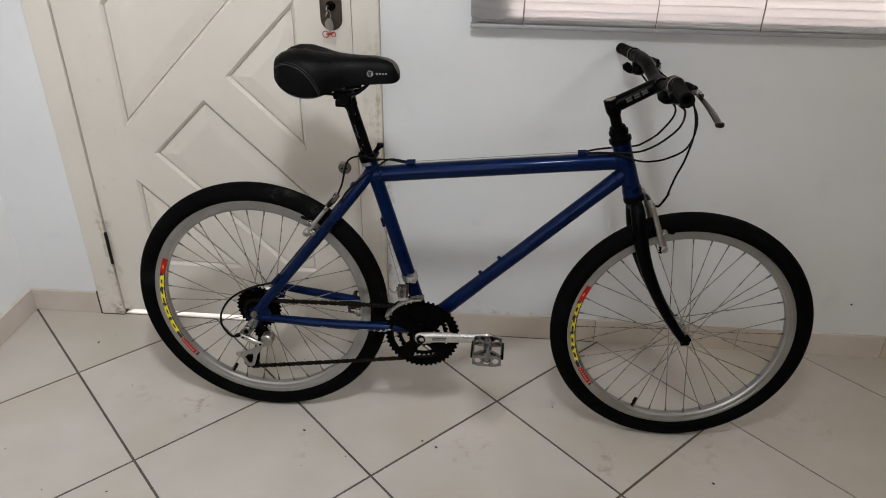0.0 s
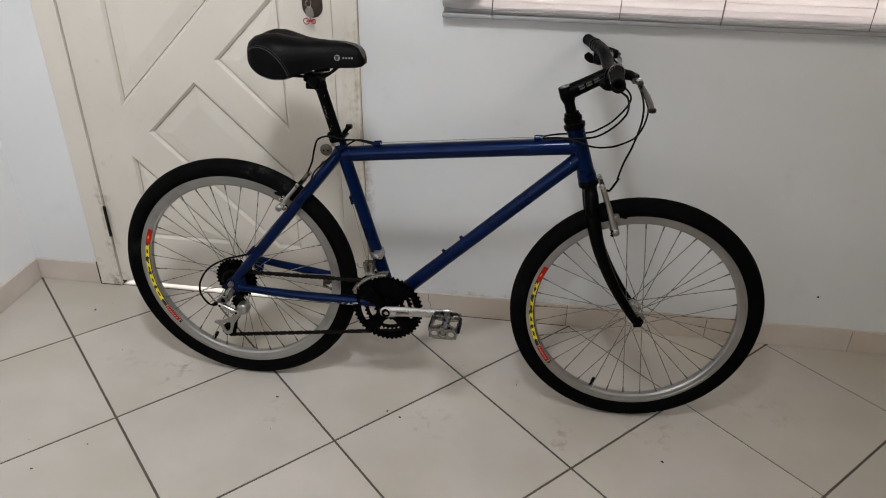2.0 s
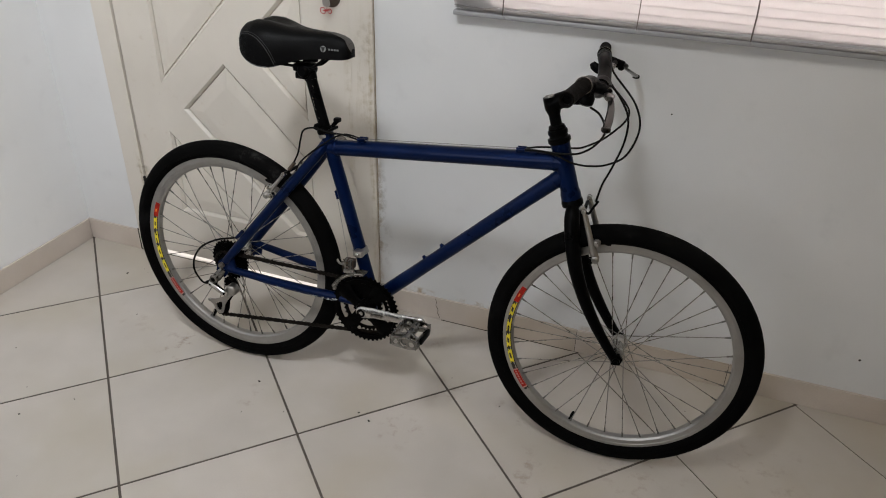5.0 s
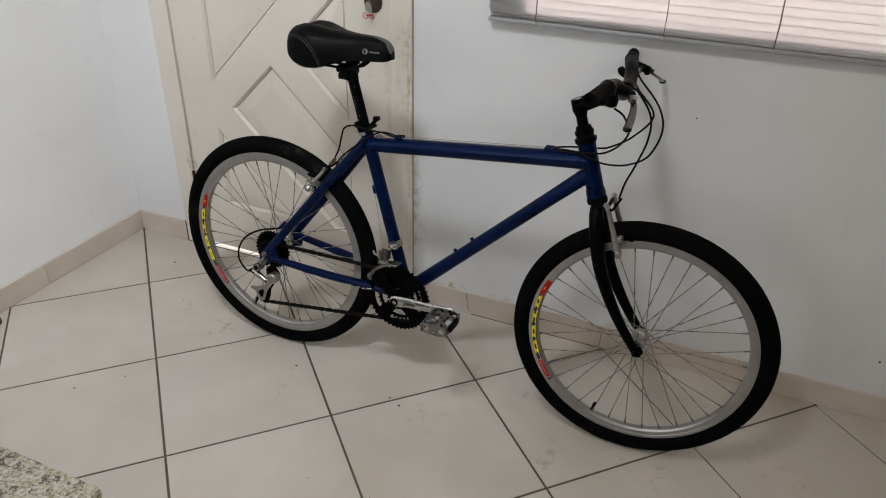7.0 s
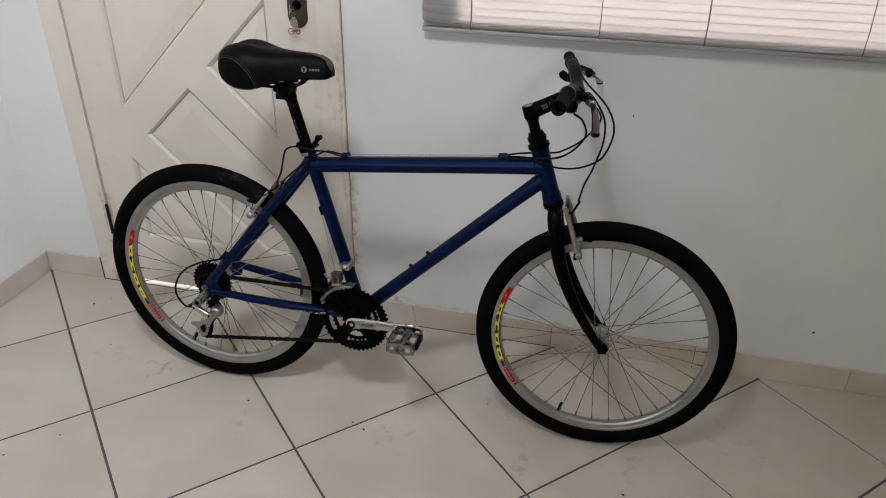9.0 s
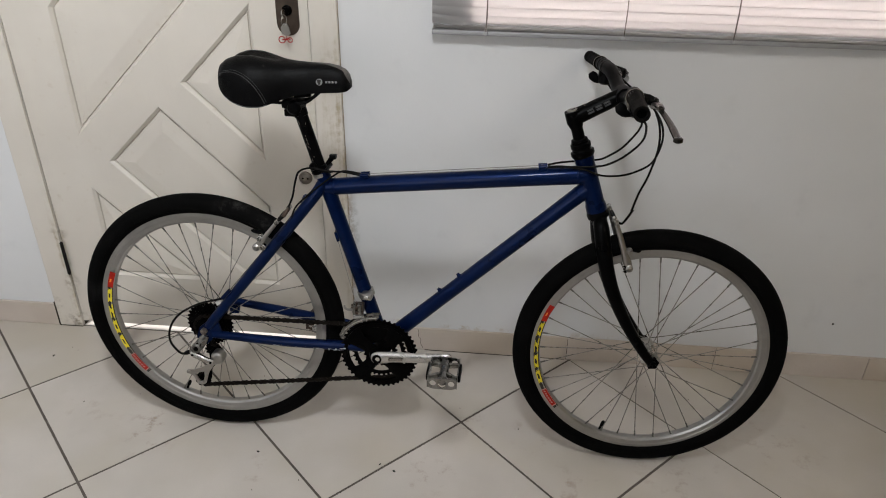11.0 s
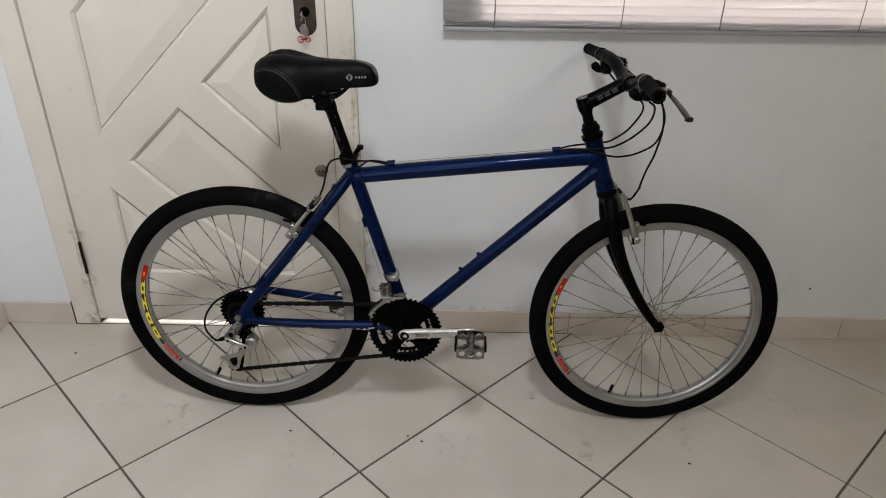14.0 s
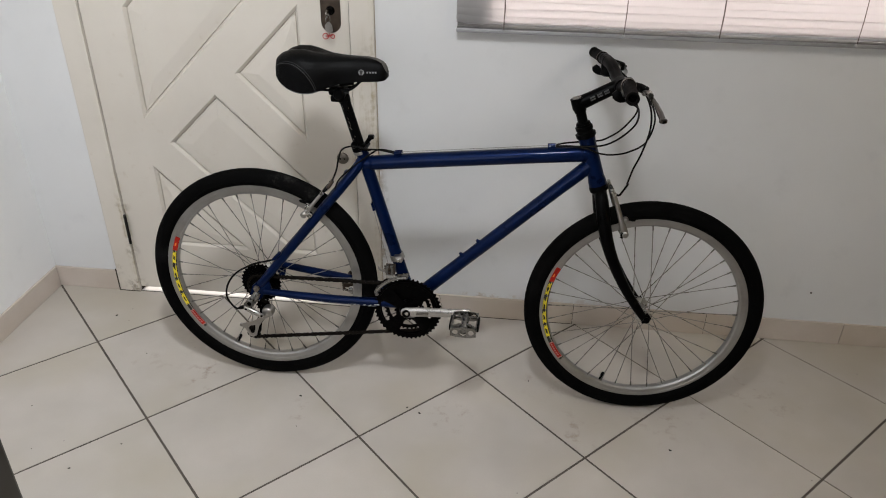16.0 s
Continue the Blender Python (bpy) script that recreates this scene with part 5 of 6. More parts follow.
# ---- drivetrain
crank_ax = BB + Vector((-0.004, 0, 0))
RINGS = ((0.0985, 46, -0.0500, 0.0760), (0.0695, 34, -0.0430, 0.0560), (0.0450, 24, -0.0360, 0.0310))
bm = bmesh.new()
for k in range(4):
    a = radians(53 + 90 * k)
    d = Vector((math.cos(a), 0, math.sin(a)))
    q = crank_ax + Vector((0, -0.056, 0))
    sweep(bm, [q + d * 0.012, q + d * 0.036, q + d * 0.060, q + d * 0.082 + Vector((0, 0.004, 0))], [0.0180, 0.0155, 0.0200, 0.0290], 10, 0.18, (0, 1, 0))
drum(bm, crank_ax + Vector((0, -0.062, 0)), (0, 1, 0), [(0, 0.021), (0.004, 0.024), (0.026, 0.024), (0.030, 0.018)], 24)
crankset = bike("crankset", bm, M_steel_dark, None, "black triple chainrings with silver crank arms")
for r, t, y, inner in RINGS:
    bm = bmesh.new()
    gear(bm, tuple(crank_ax + Vector((0, y, 0))), r, t, 0.0028, inner, 0.0048)
    bike("chainring", bm, M_steel_dark, crankset, "", False, False)
bm = bmesh.new()
ring_lathe(bm, [(0.0885, -0.0012), (0.0885, 0.0012), (0.0790, 0.0012), (0.0790, -0.0012)], 60, tuple(crank_ax + Vector((0, -0.0545, 0))))
bike("chain_guard", bm, M_steel_dark, crankset, "matt black chain guard ring", False, False)
# added black plate: shade behind the upper spider put in as colour
bm = bmesh.new()
arc = [(math.cos(radians(a)), math.sin(radians(a))) for a in np.linspace(38, 178, 20)]
prism(bm, [(crank_ax.x + 0.076 * x, crank_ax.z + 0.076 * z) for x, z in arc] + [(crank_ax.x + 0.030 * x, crank_ax.z + 0.030 * z) for x, z in arc[::-1]], -0.0475, -0.0460)
bike("shade_plate", bm, M_steel_dark, crankset, "added black plate for the shaded gap behind the spider", False, False)
for s in (-1, 1):
    a = radians(8.1)
    d = Vector((math.cos(a), 0, math.sin(a))) * (1 if s < 0 else -1)
    root, end = crank_ax + Vector((0, s * 0.070, 0)), crank_ax + Vector((0, s * 0.088, 0)) + d * (0.176 if s < 0 else 0.200)
    bm = bmesh.new()
    sweep(bm, [root - d * 0.016, root - d * 0.010, root, root + d * 0.035, root.lerp(end, 0.6), end - d * 0.012, end + d * 0.006, end + d * 0.012], [0.009, 0.0155, 0.0175, 0.0158, 0.0136, 0.0138, 0.0138, 0.008], 16, 0.52, (0, 1, 0))
    arm = bike("crank_arm", bm, M_alloy, crankset, "silver alloy crank arm")
    bm = bmesh.new()
    drum(bm, root + Vector((0, s * 0.0075, 0)), (0, s, 0), [(0, 0.0120), (0.0025, 0.0115), (0.0028, 0.0075), (0.0010, 0.0070)], 20)
    bike("crank_bolt", bm, M_steel_dark, arm, "dark crank bolt")
    if s < 0:
        for i in range(6):
            bm = bmesh.new()
            box(bm, (0.030 + i * 0.0062, -0.0012, -0.0032), (0.0345 + i * 0.0062, 0.0002, 0.0022), 0, Matrix.Translation(root + Vector((0, -0.0085, 0))) @ Matrix.Rotation(radians(-8), 4, 'Y') @ Matrix.Rotation(radians(-5.5), 4, 'Z'))
            bike("print_mark", bm, M_lock_disc, arm, "", False, False)
    # pedal
    bm = bmesh.new()
    y0_ = end.y + s * 0.008
    rod(bm, (end.x, y0_ - s * 0.010, end.z), (end.x, y0_ + s * 0.092, end.z), 0.0062, 12)
    sweep(bm, [(end.x, y0_ + s * 0.014, end.z), (end.x, y0_ + s * 0.030, end.z), (end.x, y0_ + s * 0.070, end.z), (end.x, y0_ + s * 0.088, end.z)], [0.013, 0.0105, 0.0100, 0.012], 14)
    for yy in (0.022, 0.056):
        for sx in (-1, 1):
            sweep(bm, [(end.x, y0_ + s * yy, end.z), (end.x + sx * 0.032, y0_ + s * (yy + (0.018 if yy > 0.04 else -0.004)), end.z)], [0.0085, 0.0070], 8, 0.7)
    # wall-side pedal gets a darker metal in place of its shade
    metal = M_pedal if s < 0 else M_bronze
    pedal = bike("pedal", bm, metal, None, "dull silver metal cage pedal with dark ends" if s < 0 else "metal cage pedal on the wall side, its shade put into the colour")
    for sx in (-1, 1):
        bm = bmesh.new()
        box(bm, (end.x + sx * 0.0335 - 0.0012, y0_ + s * 0.004 if s > 0 else y0_ - 0.100, end.z - 0.011), (end.x + sx * 0.0335 + 0.0012, y0_ + 0.100 if s > 0 else y0_ - 0.004, end.z + 0.011))
        for k in range(11):
            yy = y0_ + s * (0.010 + k * 0.0078)
            for zz in (-0.012, 0.012):
                box(bm, (end.x + sx * 0.0335 - 0.0012, yy - 0.002, end.z + zz - 0.002), (end.x + sx * 0.0335 + 0.0012, yy + 0.002, end.z + zz + 0.002))
        bike("cage_side", bm, metal, pedal, "", False, False)
        bm = bmesh.new()
        box(bm, (end.x + sx * 0.0375 - 0.0030, y0_ + s * 0.049 - 0.027, end.z - 0.0085), (end.x + sx * 0.0375 + 0.0030, y0_ + s * 0.049 + 0.027, end.z + 0.0085), 0.002)
        bike("reflector_block", bm, M_black_plastic, pedal, "black reflector block")
    for yy, zz in ((0.008, 0.0), (0.097, 0.0)):
        bm = bmesh.new()
        cy = y0_ + s * yy
        outer = [(-0.0335, -0.011), (-0.020, -0.015), (0.020, -0.015), (0.0335, -0.011), (0.0335, 0.011), (0.020, 0.014), (-0.020, 0.014), (-0.0335, 0.011)]
        holes = [[(end.x + cx_ + rx_ * math.cos(a), end.z + rz_ * math.sin(a)) for a in np.linspace(0, 2 * math.pi, 14, endpoint=False)] for cx_, rx_, rz_ in ((-0.0215, 0.0075, 0.0075), (0.0, 0.0095, 0.0105), (0.0215, 0.0075, 0.0075))]
        holed_plate(bm, [(end.x + x, end.z + z) for x, z in outer], holes, cy - 0.0012, cy + 0.0012)
        bike("cage_end", bm, metal, pedal, "", False, False)

# cassette
bm = bmesh.new()
drum(bm, P(0, -0.060, 0), (0, 1, 0), [(0, 0.014), (0.002, 0.018), (0.034, 0.018), (0.036, 0.014)], 20)
cassette = bike("cassette", bm, M_steel_dark, None, "dark greasy rear cassette")
for i, (r, t) in enumerate(((0.0610, 32), (0.0540, 27), (0.0480, 23), (0.0420, 20), (0.0365, 18), (0.0320, 16), (0.0285, 14))):
    bm = bmesh.new()
    gear(bm, tuple(P(0, -0.0290 - i * 0.0046, 0)), r, t, 0.0020, 0.016, 0.0042)
    bike("sprocket", bm, M_steel_dark, cassette, "", False, False)

# chain: plates and rollers link by link
JOCK1, JOCK2 = P(0.007, -0.047, -0.067), P(-0.029, -0.047, -0.162)


def arc_pts(c, r, a0, a1, n, y0_, y1_):
    return [Vector((c.x + r * math.cos(radians(a0 + (a1 - a0) * i / n)), y0_ + (y1_ - y0_) * i / n, c.z + r * math.sin(radians(a0 + (a1 - a0) * i / n)))) for i in range(n + 1)]


def chain_path():
    p = arc_pts(P(0, 0, 0), 0.032, -60, -272, 12, -0.0490, -0.0490)
    p += arc_pts(crank_ax, 0.0760, 96, -92, 14, -0.0430, -0.0430)
    p += arc_pts(JOCK2, 0.0175, -88, -250, 8, -0.0470, -0.0470)
    p += arc_pts(JOCK1, 0.0165, -60, 95, 6, -0.0470, -0.0460)
    p.append(p[0])
    return p


path = chain_path()
seg = [0.0]
for a, b in zip(path, path[1:]):
    seg.append(seg[-1] + (b - a).length)
n_links = int(seg[-1] / 0.0127)
bm = bmesh.new()


def on_chain(t):
    i = min(max(int(np.searchsorted(seg, t)) - 1, 0), len(path) - 2)
    return path[i].lerp(path[i + 1], (t - seg[i]) / max(1e-9, seg[i + 1] - seg[i]))


for i in range(n_links):
    a, b = on_chain(i * seg[-1] / n_links), on_chain((i + 1) * seg[-1] / n_links)
    d = (b - a).normalized()
    w = 0.0042 if i % 2 else 0.0028
    for s in (-1, 1):
        o_ = Vector((0, s * w, 0))
        sweep(bm, [a + o_ - d * 0.003, a + o_, (a + b) / 2 + o_, b + o_, b + o_ + d * 0.003], [0.0022, 0.0048, 0.0034, 0.0048, 0.0022], 6, 0.16, (0, 1, 0))
    rod(bm, a + Vector((0, -0.0046, 0)), a + Vector((0, 0.0046, 0)), 0.0030, 6)
bike("chain", bm, M_chain, None, "oily brown-black roller chain", False, False)

# rear derailleur
bm = bmesh.new()
sweep(bm, [P(0.004, -0.070, -0.012), P(-0.006, -0.074, -0.028), P(-0.016, -0.076, -0.041)], [0.009, 0.0125, 0.0130], 12, 0.7)
drum(bm, P(-0.017, -0.092, -0.041), (0, 1, 0), [(0, 0.0105), (0.002, 0.0128), (0.022, 0.0128), (0.025, 0.010)], 18)
box(bm, P(-0.040, -0.084, -0.068), P(-0.020, -0.066, -0.048), 0.004)
derailleur = bike("rear_derailleur", bm, M_mech, None, "silver rear derailleur with dark pulleys")
bm = bmesh.new()
sweep(bm, [P(-0.033, -0.090, -0.054), P(-0.026, -0.092, -0.058), P(0.012, -0.092, -0.075), P(0.022, -0.089, -0.079)], [0.0045, 0.0072, 0.0078, 0.0060], 12, 0.55, (0, 1, 0))
bike("link_arm", bm, M_alloy, derailleur, "polished outer parallelogram link")
bm = bmesh.new()
sweep(bm, [P(-0.030, -0.072, -0.062), P(-0.004, -0.074, -0.080), P(0.018, -0.070, -0.091)], [0.0055, 0.0065, 0.0055], 10, 0.6, (0, 1, 0))
bike("link_arm", bm, M_mech, derailleur)
bm = bmesh.new()
sweep(bm, [P(-0.024, -0.082, -0.063), P(-0.004, -0.082, -0.073), P(0.014, -0.081, -0.080)], [0.0050, 0.0058, 0.0050], 8)
bike("link_spring", bm, M_steel_dark, derailleur, "dark spring between the links")
bm = bmesh.new()
drum(bm, P(0.031, -0.086, -0.071), (0, 1, 0), [(0, 0.0115), (0.002, 0.0150), (0.007, 0.0172), (0.026, 0.0172), (0.031, 0.012)], 22)
sweep(bm, [P(0.031, -0.076, -0.074), P(0.022, -0.076, -0.085), P(0.012, -0.068, -0.094)], [0.0105, 0.0090, 0.0070], 12)
bike("knuckle", bm, M_alloy_dull, derailleur, "silver lower knuckle")
for x_, y_, z_, r_ in ((-0.017, -0.0920, -0.041, 0.0062), (0.018, -0.0950, -0.077, 0.0032), (-0.027, -0.0960, -0.0575, 0.0030)):
    bm = bmesh.new()
    drum(bm, P(x_, y_, z_), (0, -1, 0), [(-0.002, r_), (0.0010, r_), (0.0016, r_ * 0.75), (0.0006, r_ * 0.6)], 14)
    bike("pivot_bolt", bm, M_steel_dark, derailleur, "dark pivot bolt")
# outer cage plate: a hooked, pierced casting
rim_line = [(-0.0655, -0.1335), (-0.0615, -0.1290), (-0.0450, -0.1270), (-0.0300, -0.1215), (-0.0120, -0.1110), (0.0020, -0.0985), (0.0120, -0.0890), (0.0210, -0.0930), (0.0110, -0.1080),
            (-0.0010, -0.1240), (-0.0090, -0.1370), (-0.0130, -0.1520), (-0.0180, -0.1670), (-0.0290, -0.1735), (-0.0400, -0.1690), (-0.0455, -0.1570), (-0.0505, -0.1465), (-0.0605, -0.1405)]
eye_line = [(-0.0440, -0.1385), (-0.0300, -0.1330), (-0.0190, -0.1310), (-0.0195, -0.1450), (-0.0240, -0.1590), (-0.0330, -0.1610), (-0.0385, -0.1520)]
bm = bmesh.new()
holed_plate(bm, [(x, z + AZ) for x, z in rim_line], [[(x, z + AZ) for x, z in eye_line]], -0.0590, -0.0555)
bike("cage_plate", bm, M_alloy_dull, derailleur, "hooked silver outer cage plate", False, False)
bm = bmesh.new()
drum(bm, P(-0.0615, -0.0615, -0.1345), (0, 1, 0), [(0, 0.0040), (0.0015, 0.0058), (0.006, 0.0058)], 14)
bike("cage_bolt", bm, M_alloy_dull, derailleur)
bm = bmesh.new()
drum(bm, P(-0.0290, -0.0610, -0.1655), (0, 1, 0), [(0, 0.0035), (0.001, 0.0052), (0.004, 0.0052)], 12)
bike("cage_bolt", bm, M_alloy_dull, derailleur)
bm = bmesh.new()
poly = [(0.032, -0.076), (0.016, -0.052), (-0.002, -0.058), (-0.010, -0.104), (-0.026, -0.130), (-0.040, -0.140), (-0.044, -0.170), (-0.034, -0.182), (-0.018, -0.180), (-0.010, -0.162), (-0.006, -0.135), (0.014, -0.104)]
prism(bm, [(x, z + AZ) for x, z in poly], -0.0398, -0.0372)
bike("cage_plate", bm, M_steel_dark, derailleur, "dark inner cage plate", False, False)
for c in (JOCK1, JOCK2):
    bm = bmesh.new()
    gear(bm, tuple(c), 0.0205, 11, 0.0060, 0.004, 0.0045)
    drum(bm, c + Vector((0, -0.0112, 0)), (0, 1, 0), [(0, 0.004), (0.0224, 0.004)], 10)
    bike("pulley", bm, M_steel_dark, derailleur, "dark toothed pulley", False, False)
bm = bmesh.new()
drum(bm, P(-0.040, -0.075, -0.061), (-0.92, 0.0, -0.38), [(-0.008, 0.0035), (0.0, 0.0058), (0.012, 0.0058), (0.020, 0.0035)], 12)
bike("barrel_adjuster", bm, M_black_plastic, derailleur)

# front derailleur
bm = bmesh.new()
drum(bm, P(0.4055, 0, 0.098), (-0.31, 0, 0.95), [(0, 0.0186), (0.001, 0.0208), (0.017, 0.0208), (0.018, 0.0186)], 22)
box(bm, P(0.398, -0.038, 0.104), P(0.424, -0.014, 0.121), 0.004)
front_mech = bike("front_derailleur", bm, M_alloy_dull, None, "silver front derailleur clamped to the seat tube")
bm = bmesh.new()
drum(bm, P(0.412, -0.043, 0.1125), (0, 1, 0), [(0, 0.0040), (0.001, 0.0062), (0.006, 0.0062)], 6)
bike("clamp_bolt", bm, M_alloy, front_mech, "", False, False)
for y, x0_, x1_ in ((-0.0530, 0.3790, 0.3865), (-0.0530, 0.3915, 0.4015)):
    bm = bmesh.new()
    box(bm, P(x0_, y, 0.0685), P(x1_, y + 0.012, 0.0985), 0.002)
    bike("link_arm", bm, M_mech, front_mech, "worn metal link")
bm = bmesh.new()
box(bm, P(0.377, -0.048, 0.072), P(0.405, -0.030, 0.097), 0.002)
drum(bm, P(0.390, -0.0565, 0.0905), (0, 1, 0), [(0, 0.0030), (0.001, 0.0042), (0.006, 0.0042)], 10)
drum(bm, P(0.390, -0.0565, 0.0770), (0, 1, 0), [(0, 0.0030), (0.001, 0.0042), (0.006, 0.0042)], 10)
for dz in (0.0, 0.007):
    rod(bm, P(0.374, -0.044, 0.086 + dz), P(0.383, -0.044, 0.086 + dz), 0.0024, 8)
bike("limit_screw", bm, M_bronze, front_mech, "dark core with limit screws")
bm = bmesh.new()
sweep(bm, smooth_path([P(0.381, -0.046, 0.082), P(0.368, -0.046, 0.080), P(0.360, -0.046, 0.084), P(0.357, -0.045, 0.091)], 4), [0.0042, 0.0036, 0.0034, 0.0026], 8, 0.6)
bike("cable_arm", bm, M_alloy_dull, front_mech, "hooked cable arm")
bm = bmesh.new()
box(bm, P(0.380, -0.0570, 0.0615), P(0.412, -0.0400, 0.0700), 0.0025)
bike("cage_bracket", bm, M_alloy, front_mech, "bright cage bracket")
for y in (-0.0585, -0.0405):
    bm = bmesh.new()
    arc = [(0.1100 * math.cos(radians(a)), 0.1100 * math.sin(radians(a))) for a in np.linspace(88, 152, 16)]
    inner = [(0.1005 * math.cos(radians(a)), 0.1005 * math.sin(radians(a))) for a in np.linspace(157, 92, 16)]
    prism(bm, [(crank_ax.x + x, crank_ax.z + z) for x, z in arc + inner], y - 0.0010, y + 0.0010)
    cage = bike("cage_plate", bm, M_mech, front_mech, "curved steel cage plate", False, False)
    if y < -0.05:
        bm = bmesh.new()
        mid = [crank_ax + Vector((0.1052 * math.cos(radians(a)), y - 0.001, 0.1052 * math.sin(radians(a)))) for a in np.linspace(92, 150, 14)]
        sweep(bm, mid, 0.0016, 6)
        bike("cage_rib", bm, M_alloy, cage, "raised bright rib")
bm = bmesh.new()
box(bm, P(0.351, -0.058, 0.0030), P(0.357, -0.041, 0.0075), 0.001)
bike("cage_bridge", bm, M_alloy_dull, front_mech)

# ---- V-brakes
def v_brake(boss, top, steer, label, lean, thick=1.0):
    """Two arms on their studs, pads on the rim, a noodle across the top."""
    main = None
    for s in (-1, 1):
        bm = bmesh.new()
        a, b = P(boss[0], s * 0.052, boss[1]), P(top[0], s * 0.048, top[1])
        d = (b - a)
        sweep(bm, [a - d * 0.03, a + d * 0.12, a + d * 0.4, a + d * 0.9, b], [r_ * thick for r_ in (0.0065, 0.0075, 0.0054, 0.0045, 0.0042)], 12, 0.75)
        drum(bm, a + Vector((0, -s * 0.012, 0)), (0, s, 0), [(0, 0.0085), (0.010, 0.0092), (0.018, 0.0092), (0.020, 0.007), (0.023, 0.005)], 16)
        arm = bike("brake_arm", bm, M_alloy_dull, main or None, "polished silver brake arm", steer)
        if main is None:
            main = arm
            arm.name = "v_brake"
            arm["label"] = label
        bm = bmesh.new()
        c = a + d * 0.34 + Vector((lean * 0.012, -s * 0.014, 0))
        c.y = s * 0.0205
        t_ = Vector((lean, 0, lean * -0.25)).normalized()
        sweep(bm, [c - t_ * 0.032, c - t_ * 0.026, c + t_ * 0.026, c + t_ * 0.032], [0.004, 0.0062, 0.0062, 0.004], 10)
        rod(bm, c, c + Vector((0, s * 0.030, 0)), 0.0045, 8)
        bike("brake_pad", bm, M_black_plastic, main, "black brake pad", steer)
        bm = bmesh.new()
        drum(bm, c + Vector((0, s * 0.020, 0)), (0, s, 0), [(0, 0.0085), (0.004, 0.0088), (0.006, 0.0072), (0.013, 0.0070), (0.0135, 0.0052), (0.018, 0.0050)], 12)
        bike("pad_bolt", bm, M_alloy_dull if steer else M_alloy, main, "dull pad bolt and washers", steer)
        if not steer:
            bm = bmesh.new()
            drum(bm, a + Vector((0.017, -s * 0.004, 0.003)), (0, s, 0), [(0, 0.0070), (0.006, 0.0082), (0.012, 0.0082), (0.0125, 0.0055), (0.016, 0.0050)], 14)
            bike("pad_bolt", bm, M_alloy, main, "silver hex bolt on the stay", steer)
        if steer:
            bm = bmesh.new()
            for k in range(3):
                q = a + Vector((-0.013, s * 0.004, 0.004 - 0.006 * k))
                rod(bm, q, q + Vector((0.016, 0, 0.002)), 0.0020, 6)
            rod(bm, a + Vector((-0.008, s * 0.004, 0.006)), a + Vector((-0.007, s * 0.004, -0.010)), 0.0030, 8)
            bike("return_spring", bm, M_steel_dark, main, "dark return spring", steer)
        bm = bmesh.new()
        drum(bm, b + Vector((0, s * -0.006, 0)), (0, s, 0), [(0, 0.0055), (0.012, 0.0062), (0.015, 0.0045)], 10)
        bike("cable_bolt", bm, M_alloy, main, "", steer)
    b = P(top[0], -0.048, top[1])
    bm = bmesh.new()
    if steer:
        sweep(bm, smooth_path([P(1.008, -0.070, 0.392), P(0.999, -0.068, 0.374), P(0.990, -0.058, 0.355), b + Vector((0, 0.004, 0.002)), b + Vector((0, 0.020, 0.001))], 5), 0.0028, 8)
    else:
        sweep(bm, smooth_path([P(0.231, -0.041, 0.338), P(0.226, -0.045, 0.328), P(0.215, -0.050, 0.312), b + Vector((0, 0.004, 0.003)), b + Vector((0, 0.022, 0.001))], 5), 0.0028, 8)
    bike("noodle", bm, M_black_metal, main, "black bent cable noodle", steer)
    bm = bmesh.new()
    if steer:
        drum(bm, P(top[0] - 0.004, -0.050, top[1] + 0.004), (-0.45, 0, 0.89), [(-0.002, 0.0050), (0.001, 0.0068), (0.005, 0.0068), (0.006, 0.0040), (0.008, 0.0034)], 10)
    else:
        drum(bm, P(0.2225, -0.046, 0.3225), (0.55, 0.30, 0.78), [(-0.007, 0.0042), (-0.005, 0.0052), (0.006, 0.0052), (0.008, 0.0042), (0.010, 0.0050), (0.018, 0.0046)], 10)
    bike("anchor_bolt" if steer else "noodle_boot", bm, M_alloy if steer else M_bronze, main, "", steer)
    bm = bmesh.new()
    rod(bm, b + Vector((0, 0.020, 0.001)), P(top[0], 0.055, top[1] + 0.001), 0.0009, 6)
    bike("brake_wire", bm, M_wire, main, "", steer)
    bm = bmesh.new()
    sweep(bm, [P(top[0], -0.026 + 0.006 * k, top[1] + 0.001) for k in range(8)], [0.0035 if k % 2 else 0.0048 for k in range(8)], 8)
    bike("rubber_boot", bm, M_black_plastic, main, "", steer)


v_brake((1.020, 0.246), (0.979, 0.356), True, "silver front V-brake on the fork", 1.0, 1.3)
v_brake((0.150, 0.236), (0.203, 0.302), False, "silver rear V-brake on the seat stays", -0.7)

# ---- cables
def cable(pts, name="cable", r=0.0024, material=None, n=8):
    bm = bmesh.new()
    sweep(bm, smooth_path(pts, n), r, 8)
    bike(name, bm, material or M_housing, None, "black cable housing" if material is None else "bare steel cable")


lp, rp = STEER @ along_bar(0.160), STEER @ along_bar(-0.160)
cable([rp + Vector((0.024, 0.044, -0.010)), rp + Vector((0.040, 0.075, -0.018)), P(1.042, -0.050, 0.588), P(1.047, -0.064, 0.538), P(1.032, -0.080, 0.480), P(1.017, -0.080, 0.438), P(1.008, -0.072, 0.394)])
cable([lp + Vector((0.024, -0.044, -0.010)), lp + Vector((0.042, -0.078, -0.022)), P(1.045, 0.035, 0.592), P(1.066, 0.006, 0.545), P(1.049, -0.012, 0.489), P(1.010, -0.004, 0.458), P(0.970, -0.004, 0.448), P(0.935, -0.022, 0.455), P(0.905, -0.026, 0.466), P(0.860, -0.012, 0.466), P(0.824, -0.007, 0.462)])
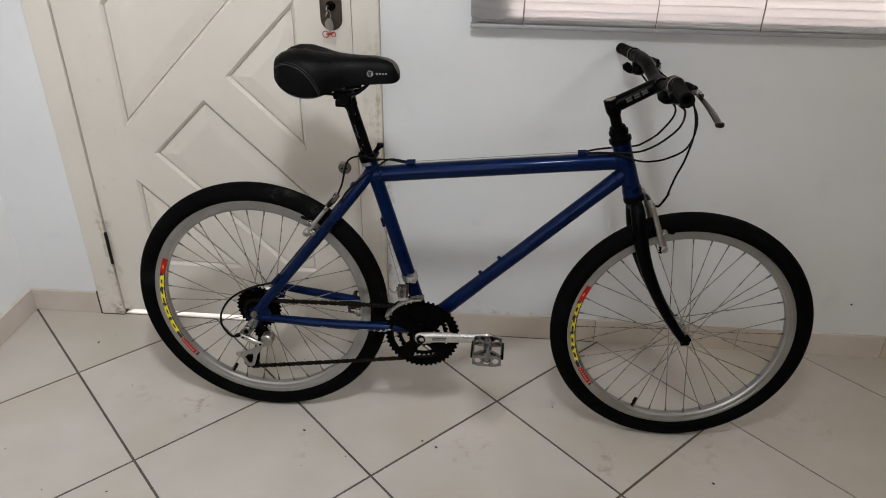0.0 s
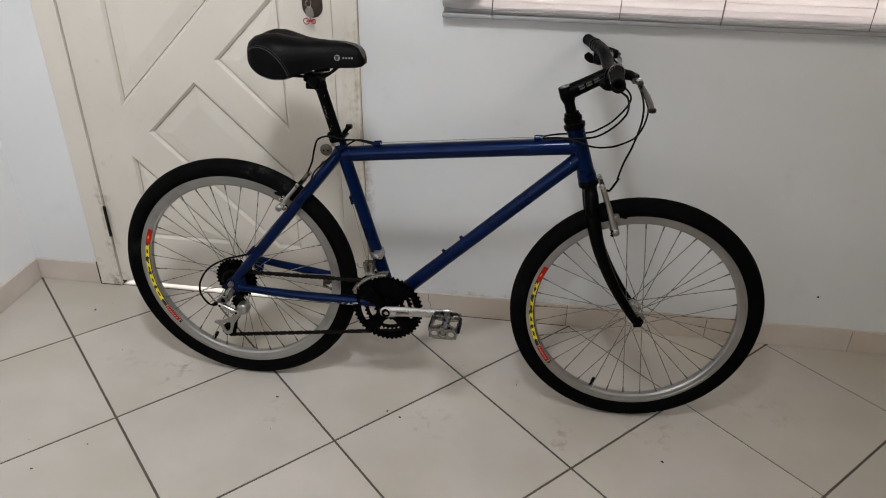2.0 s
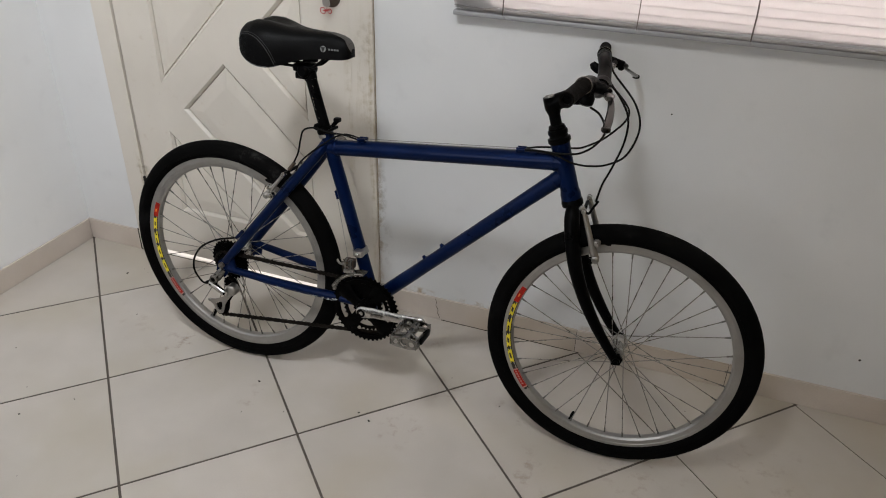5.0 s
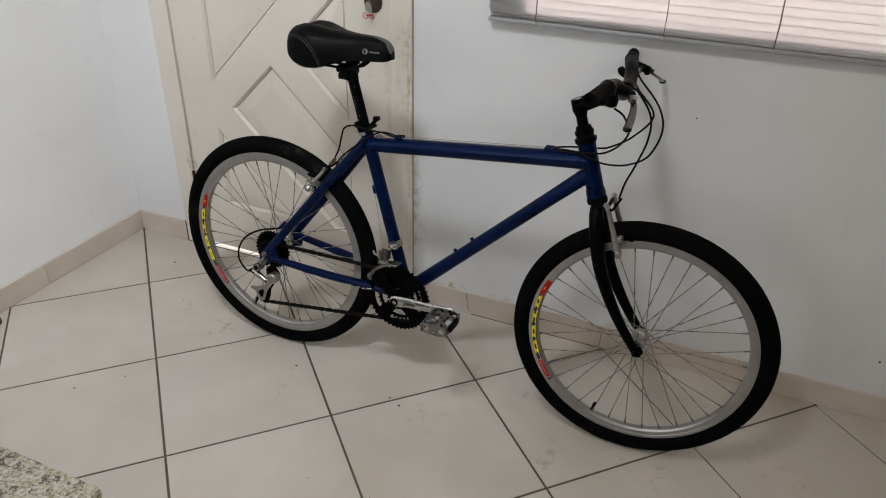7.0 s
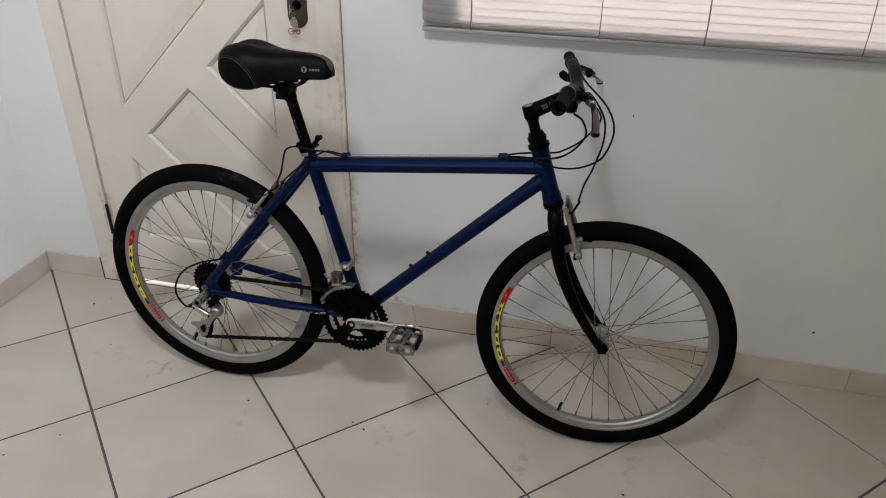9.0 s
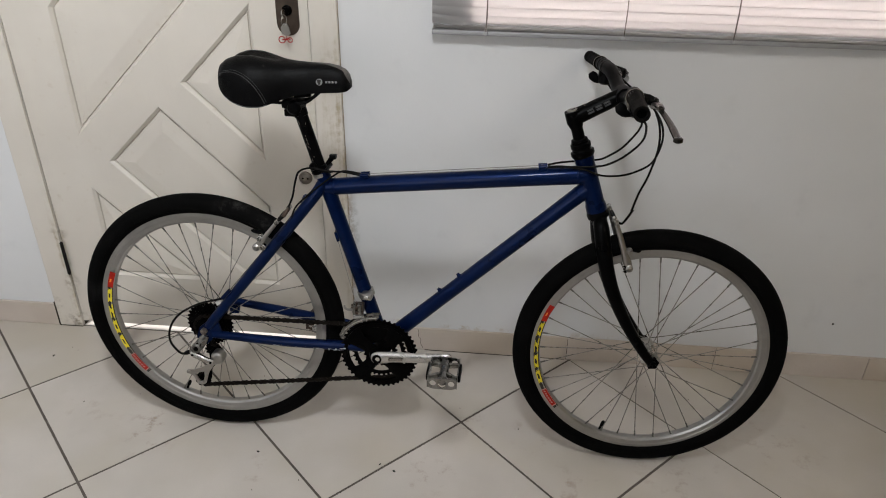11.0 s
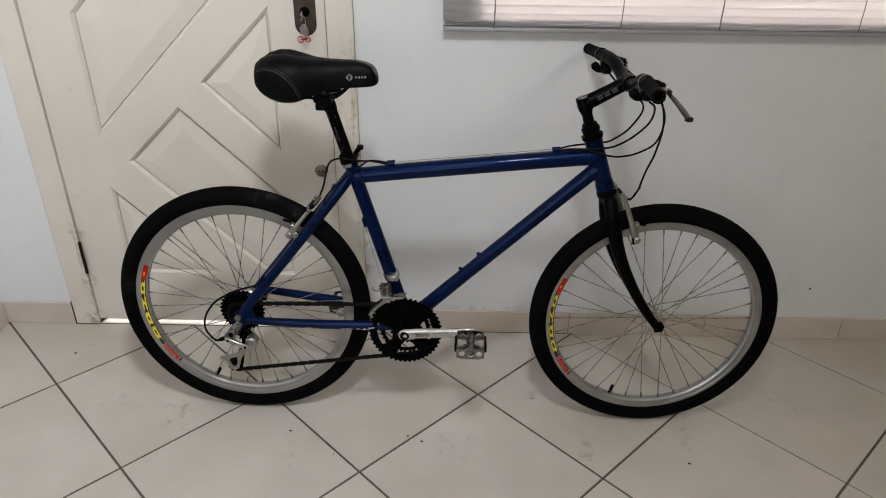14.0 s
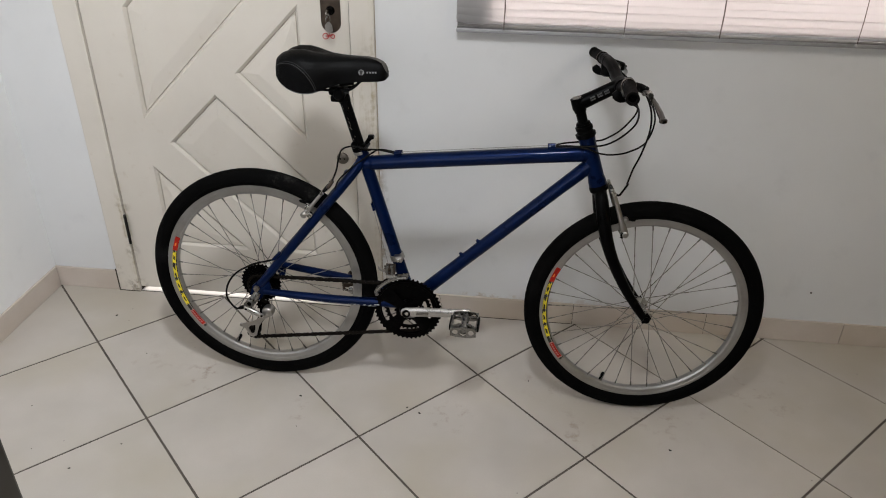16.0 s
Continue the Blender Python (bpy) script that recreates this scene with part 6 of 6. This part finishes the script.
for s, y1_ in ((-1, -0.024), (1, 0.024)):
    e = STEER @ along_bar(s * 0.186)
    cable([e + Vector((0.016, -s * 0.010, -0.044)), e + Vector((0.034, -s * 0.030, -0.062)), P(1.008 if s < 0 else 1.030, s * 0.090, 0.556), P(0.984 if s < 0 else 0.998, s * 0.048, 0.510), P(0.953, y1_ * 1.1, 0.482), P(0.925, y1_, 0.474), P(0.885, y1_ * 0.9, 0.470), P(0.850, s * 0.014, 0.467), P(0.824, s * 0.007, 0.4625)])
for y in (-0.007, 0.007):
    bm = bmesh.new()
    rod(bm, P(0.415, y, 0.4165), P(0.805, y, 0.4595), 0.0009, 6)
    bike("inner_wire", bm, M_wire, None, "bare steel inner wire along the top tube")
# rear brake housing loops round the seat post
cable([P(0.397, -0.007, 0.4150), P(0.360, -0.014, 0.424), P(0.325, -0.026, 0.428), P(0.290, -0.034, 0.436), P(0.262, -0.040, 0.428), P(0.250, -0.038, 0.400), P(0.242, -0.037, 0.366), P(0.231, -0.041, 0.338)])
cable([P(0.397, 0.007, 0.4150), P(0.355, 0.004, 0.420), P(0.335, -0.018, 0.414), P(0.310, -0.026, 0.396), P(0.280, -0.034, 0.372), P(0.250, -0.042, 0.342), P(0.240, -0.050, 0.318)], "cable", 0.0022)
bm = bmesh.new()
rod(bm, P(0.240, -0.0535, 0.318), P(0.076, -0.0690, 0.119), 0.0008, 6)
bike("inner_wire", bm, M_thread, None, "bare steel inner wire along the seat stay")
bm = bmesh.new()
rod(bm, P(0.337, -0.007, 0.248), P(0.384, -0.036, 0.094), 0.0008, 6)
bike("inner_wire", bm, M_wire, None, "bare steel inner wire")
cable([P(0.333, -0.005, 0.266), P(0.331, 0.012, 0.290), P(0.322, 0.020, 0.330), P(0.312, 0.020, 0.372)], "cable", 0.0022)
cable([P(0.058, -0.070, 0.098), P(0.041, -0.073, 0.094), P(-0.005, -0.080, 0.081), P(-0.053, -0.084, 0.051), P(-0.081, -0.084, 0.010), P(-0.087, -0.082, -0.028), P(-0.076, -0.078, -0.056), P(-0.064, -0.075, -0.069), P(-0.052, -0.075, -0.066)], "cable", 0.0028)

# ---------------------------------------------------------------- floor tiles, each a piece of its own
K = 0.318
TILE_H, JOINT = 0.0016, 0.0068


def tile_piece(poly):
    bm = bmesh.new()
    n = len(poly)
    rings = []
    for d, z in ((0.0, -TILE_H), (0.0, -0.0003), (0.0004, 0.0)):
        rings.append([bm.verts.new((x, y, z)) for x, y in inset_poly(poly, d)])
    for r0, r1 in zip(rings, rings[1:]):
        for i in range(n):
            bm.faces.new((r0[i], r0[(i + 1) % n], r1[(i + 1) % n], r1[i]))
    bm.faces.new(rings[-1])
    return bm


# the laid joints wander a little from the square net
JOINT_DRIFT = {2: -0.042, 4: 0.032, 6: -0.004, 8: 0.012}


def joint_at(v):
    return (v + JOINT_DRIFT.get(v, 0.0)) * K


SIDES = (lambda p: p[0] + 0.004, lambda p: RX1 - 0.006 - p[0], lambda p: 0.004 - p[1], lambda p: p[1] - RY0 - 0.006)
half_joint = JOINT * 0.5 * math.sqrt(2)


def narrow(u):
    """The later rows are laid closer."""
    return half_joint * (0.58 if u >= 6 else 1.0)


for i in range(-1, 22):
    for j in range(-16, 2):
        if (i + j) % 2 == 0:
            continue
        cx, cy = K * i, K * j
        if cx + K < RX0 or cx - K > RX1 or cy + K < RY0 or cy - K > 0.0:
            continue
        u0, u1 = (i + j - 1) * K + narrow(i + j - 1), (i + j + 1) * K - narrow(i + j + 1)
        v0, v1 = joint_at(i - j - 1) + half_joint, joint_at(i - j + 1) - half_joint
        poly = [((u + v) / 2, (u - v) / 2) for u, v in ((u1, v1), (u1, v0), (u0, v0), (u0, v1))]
        for side in SIDES:
            poly = clip_poly(poly, side)
            if len(poly) < 3:
                break
        keep = [p for k, p in enumerate(poly) if math.hypot(p[0] - poly[k - 1][0], p[1] - poly[k - 1][1]) > 0.004]
        if len(keep) >= 3:
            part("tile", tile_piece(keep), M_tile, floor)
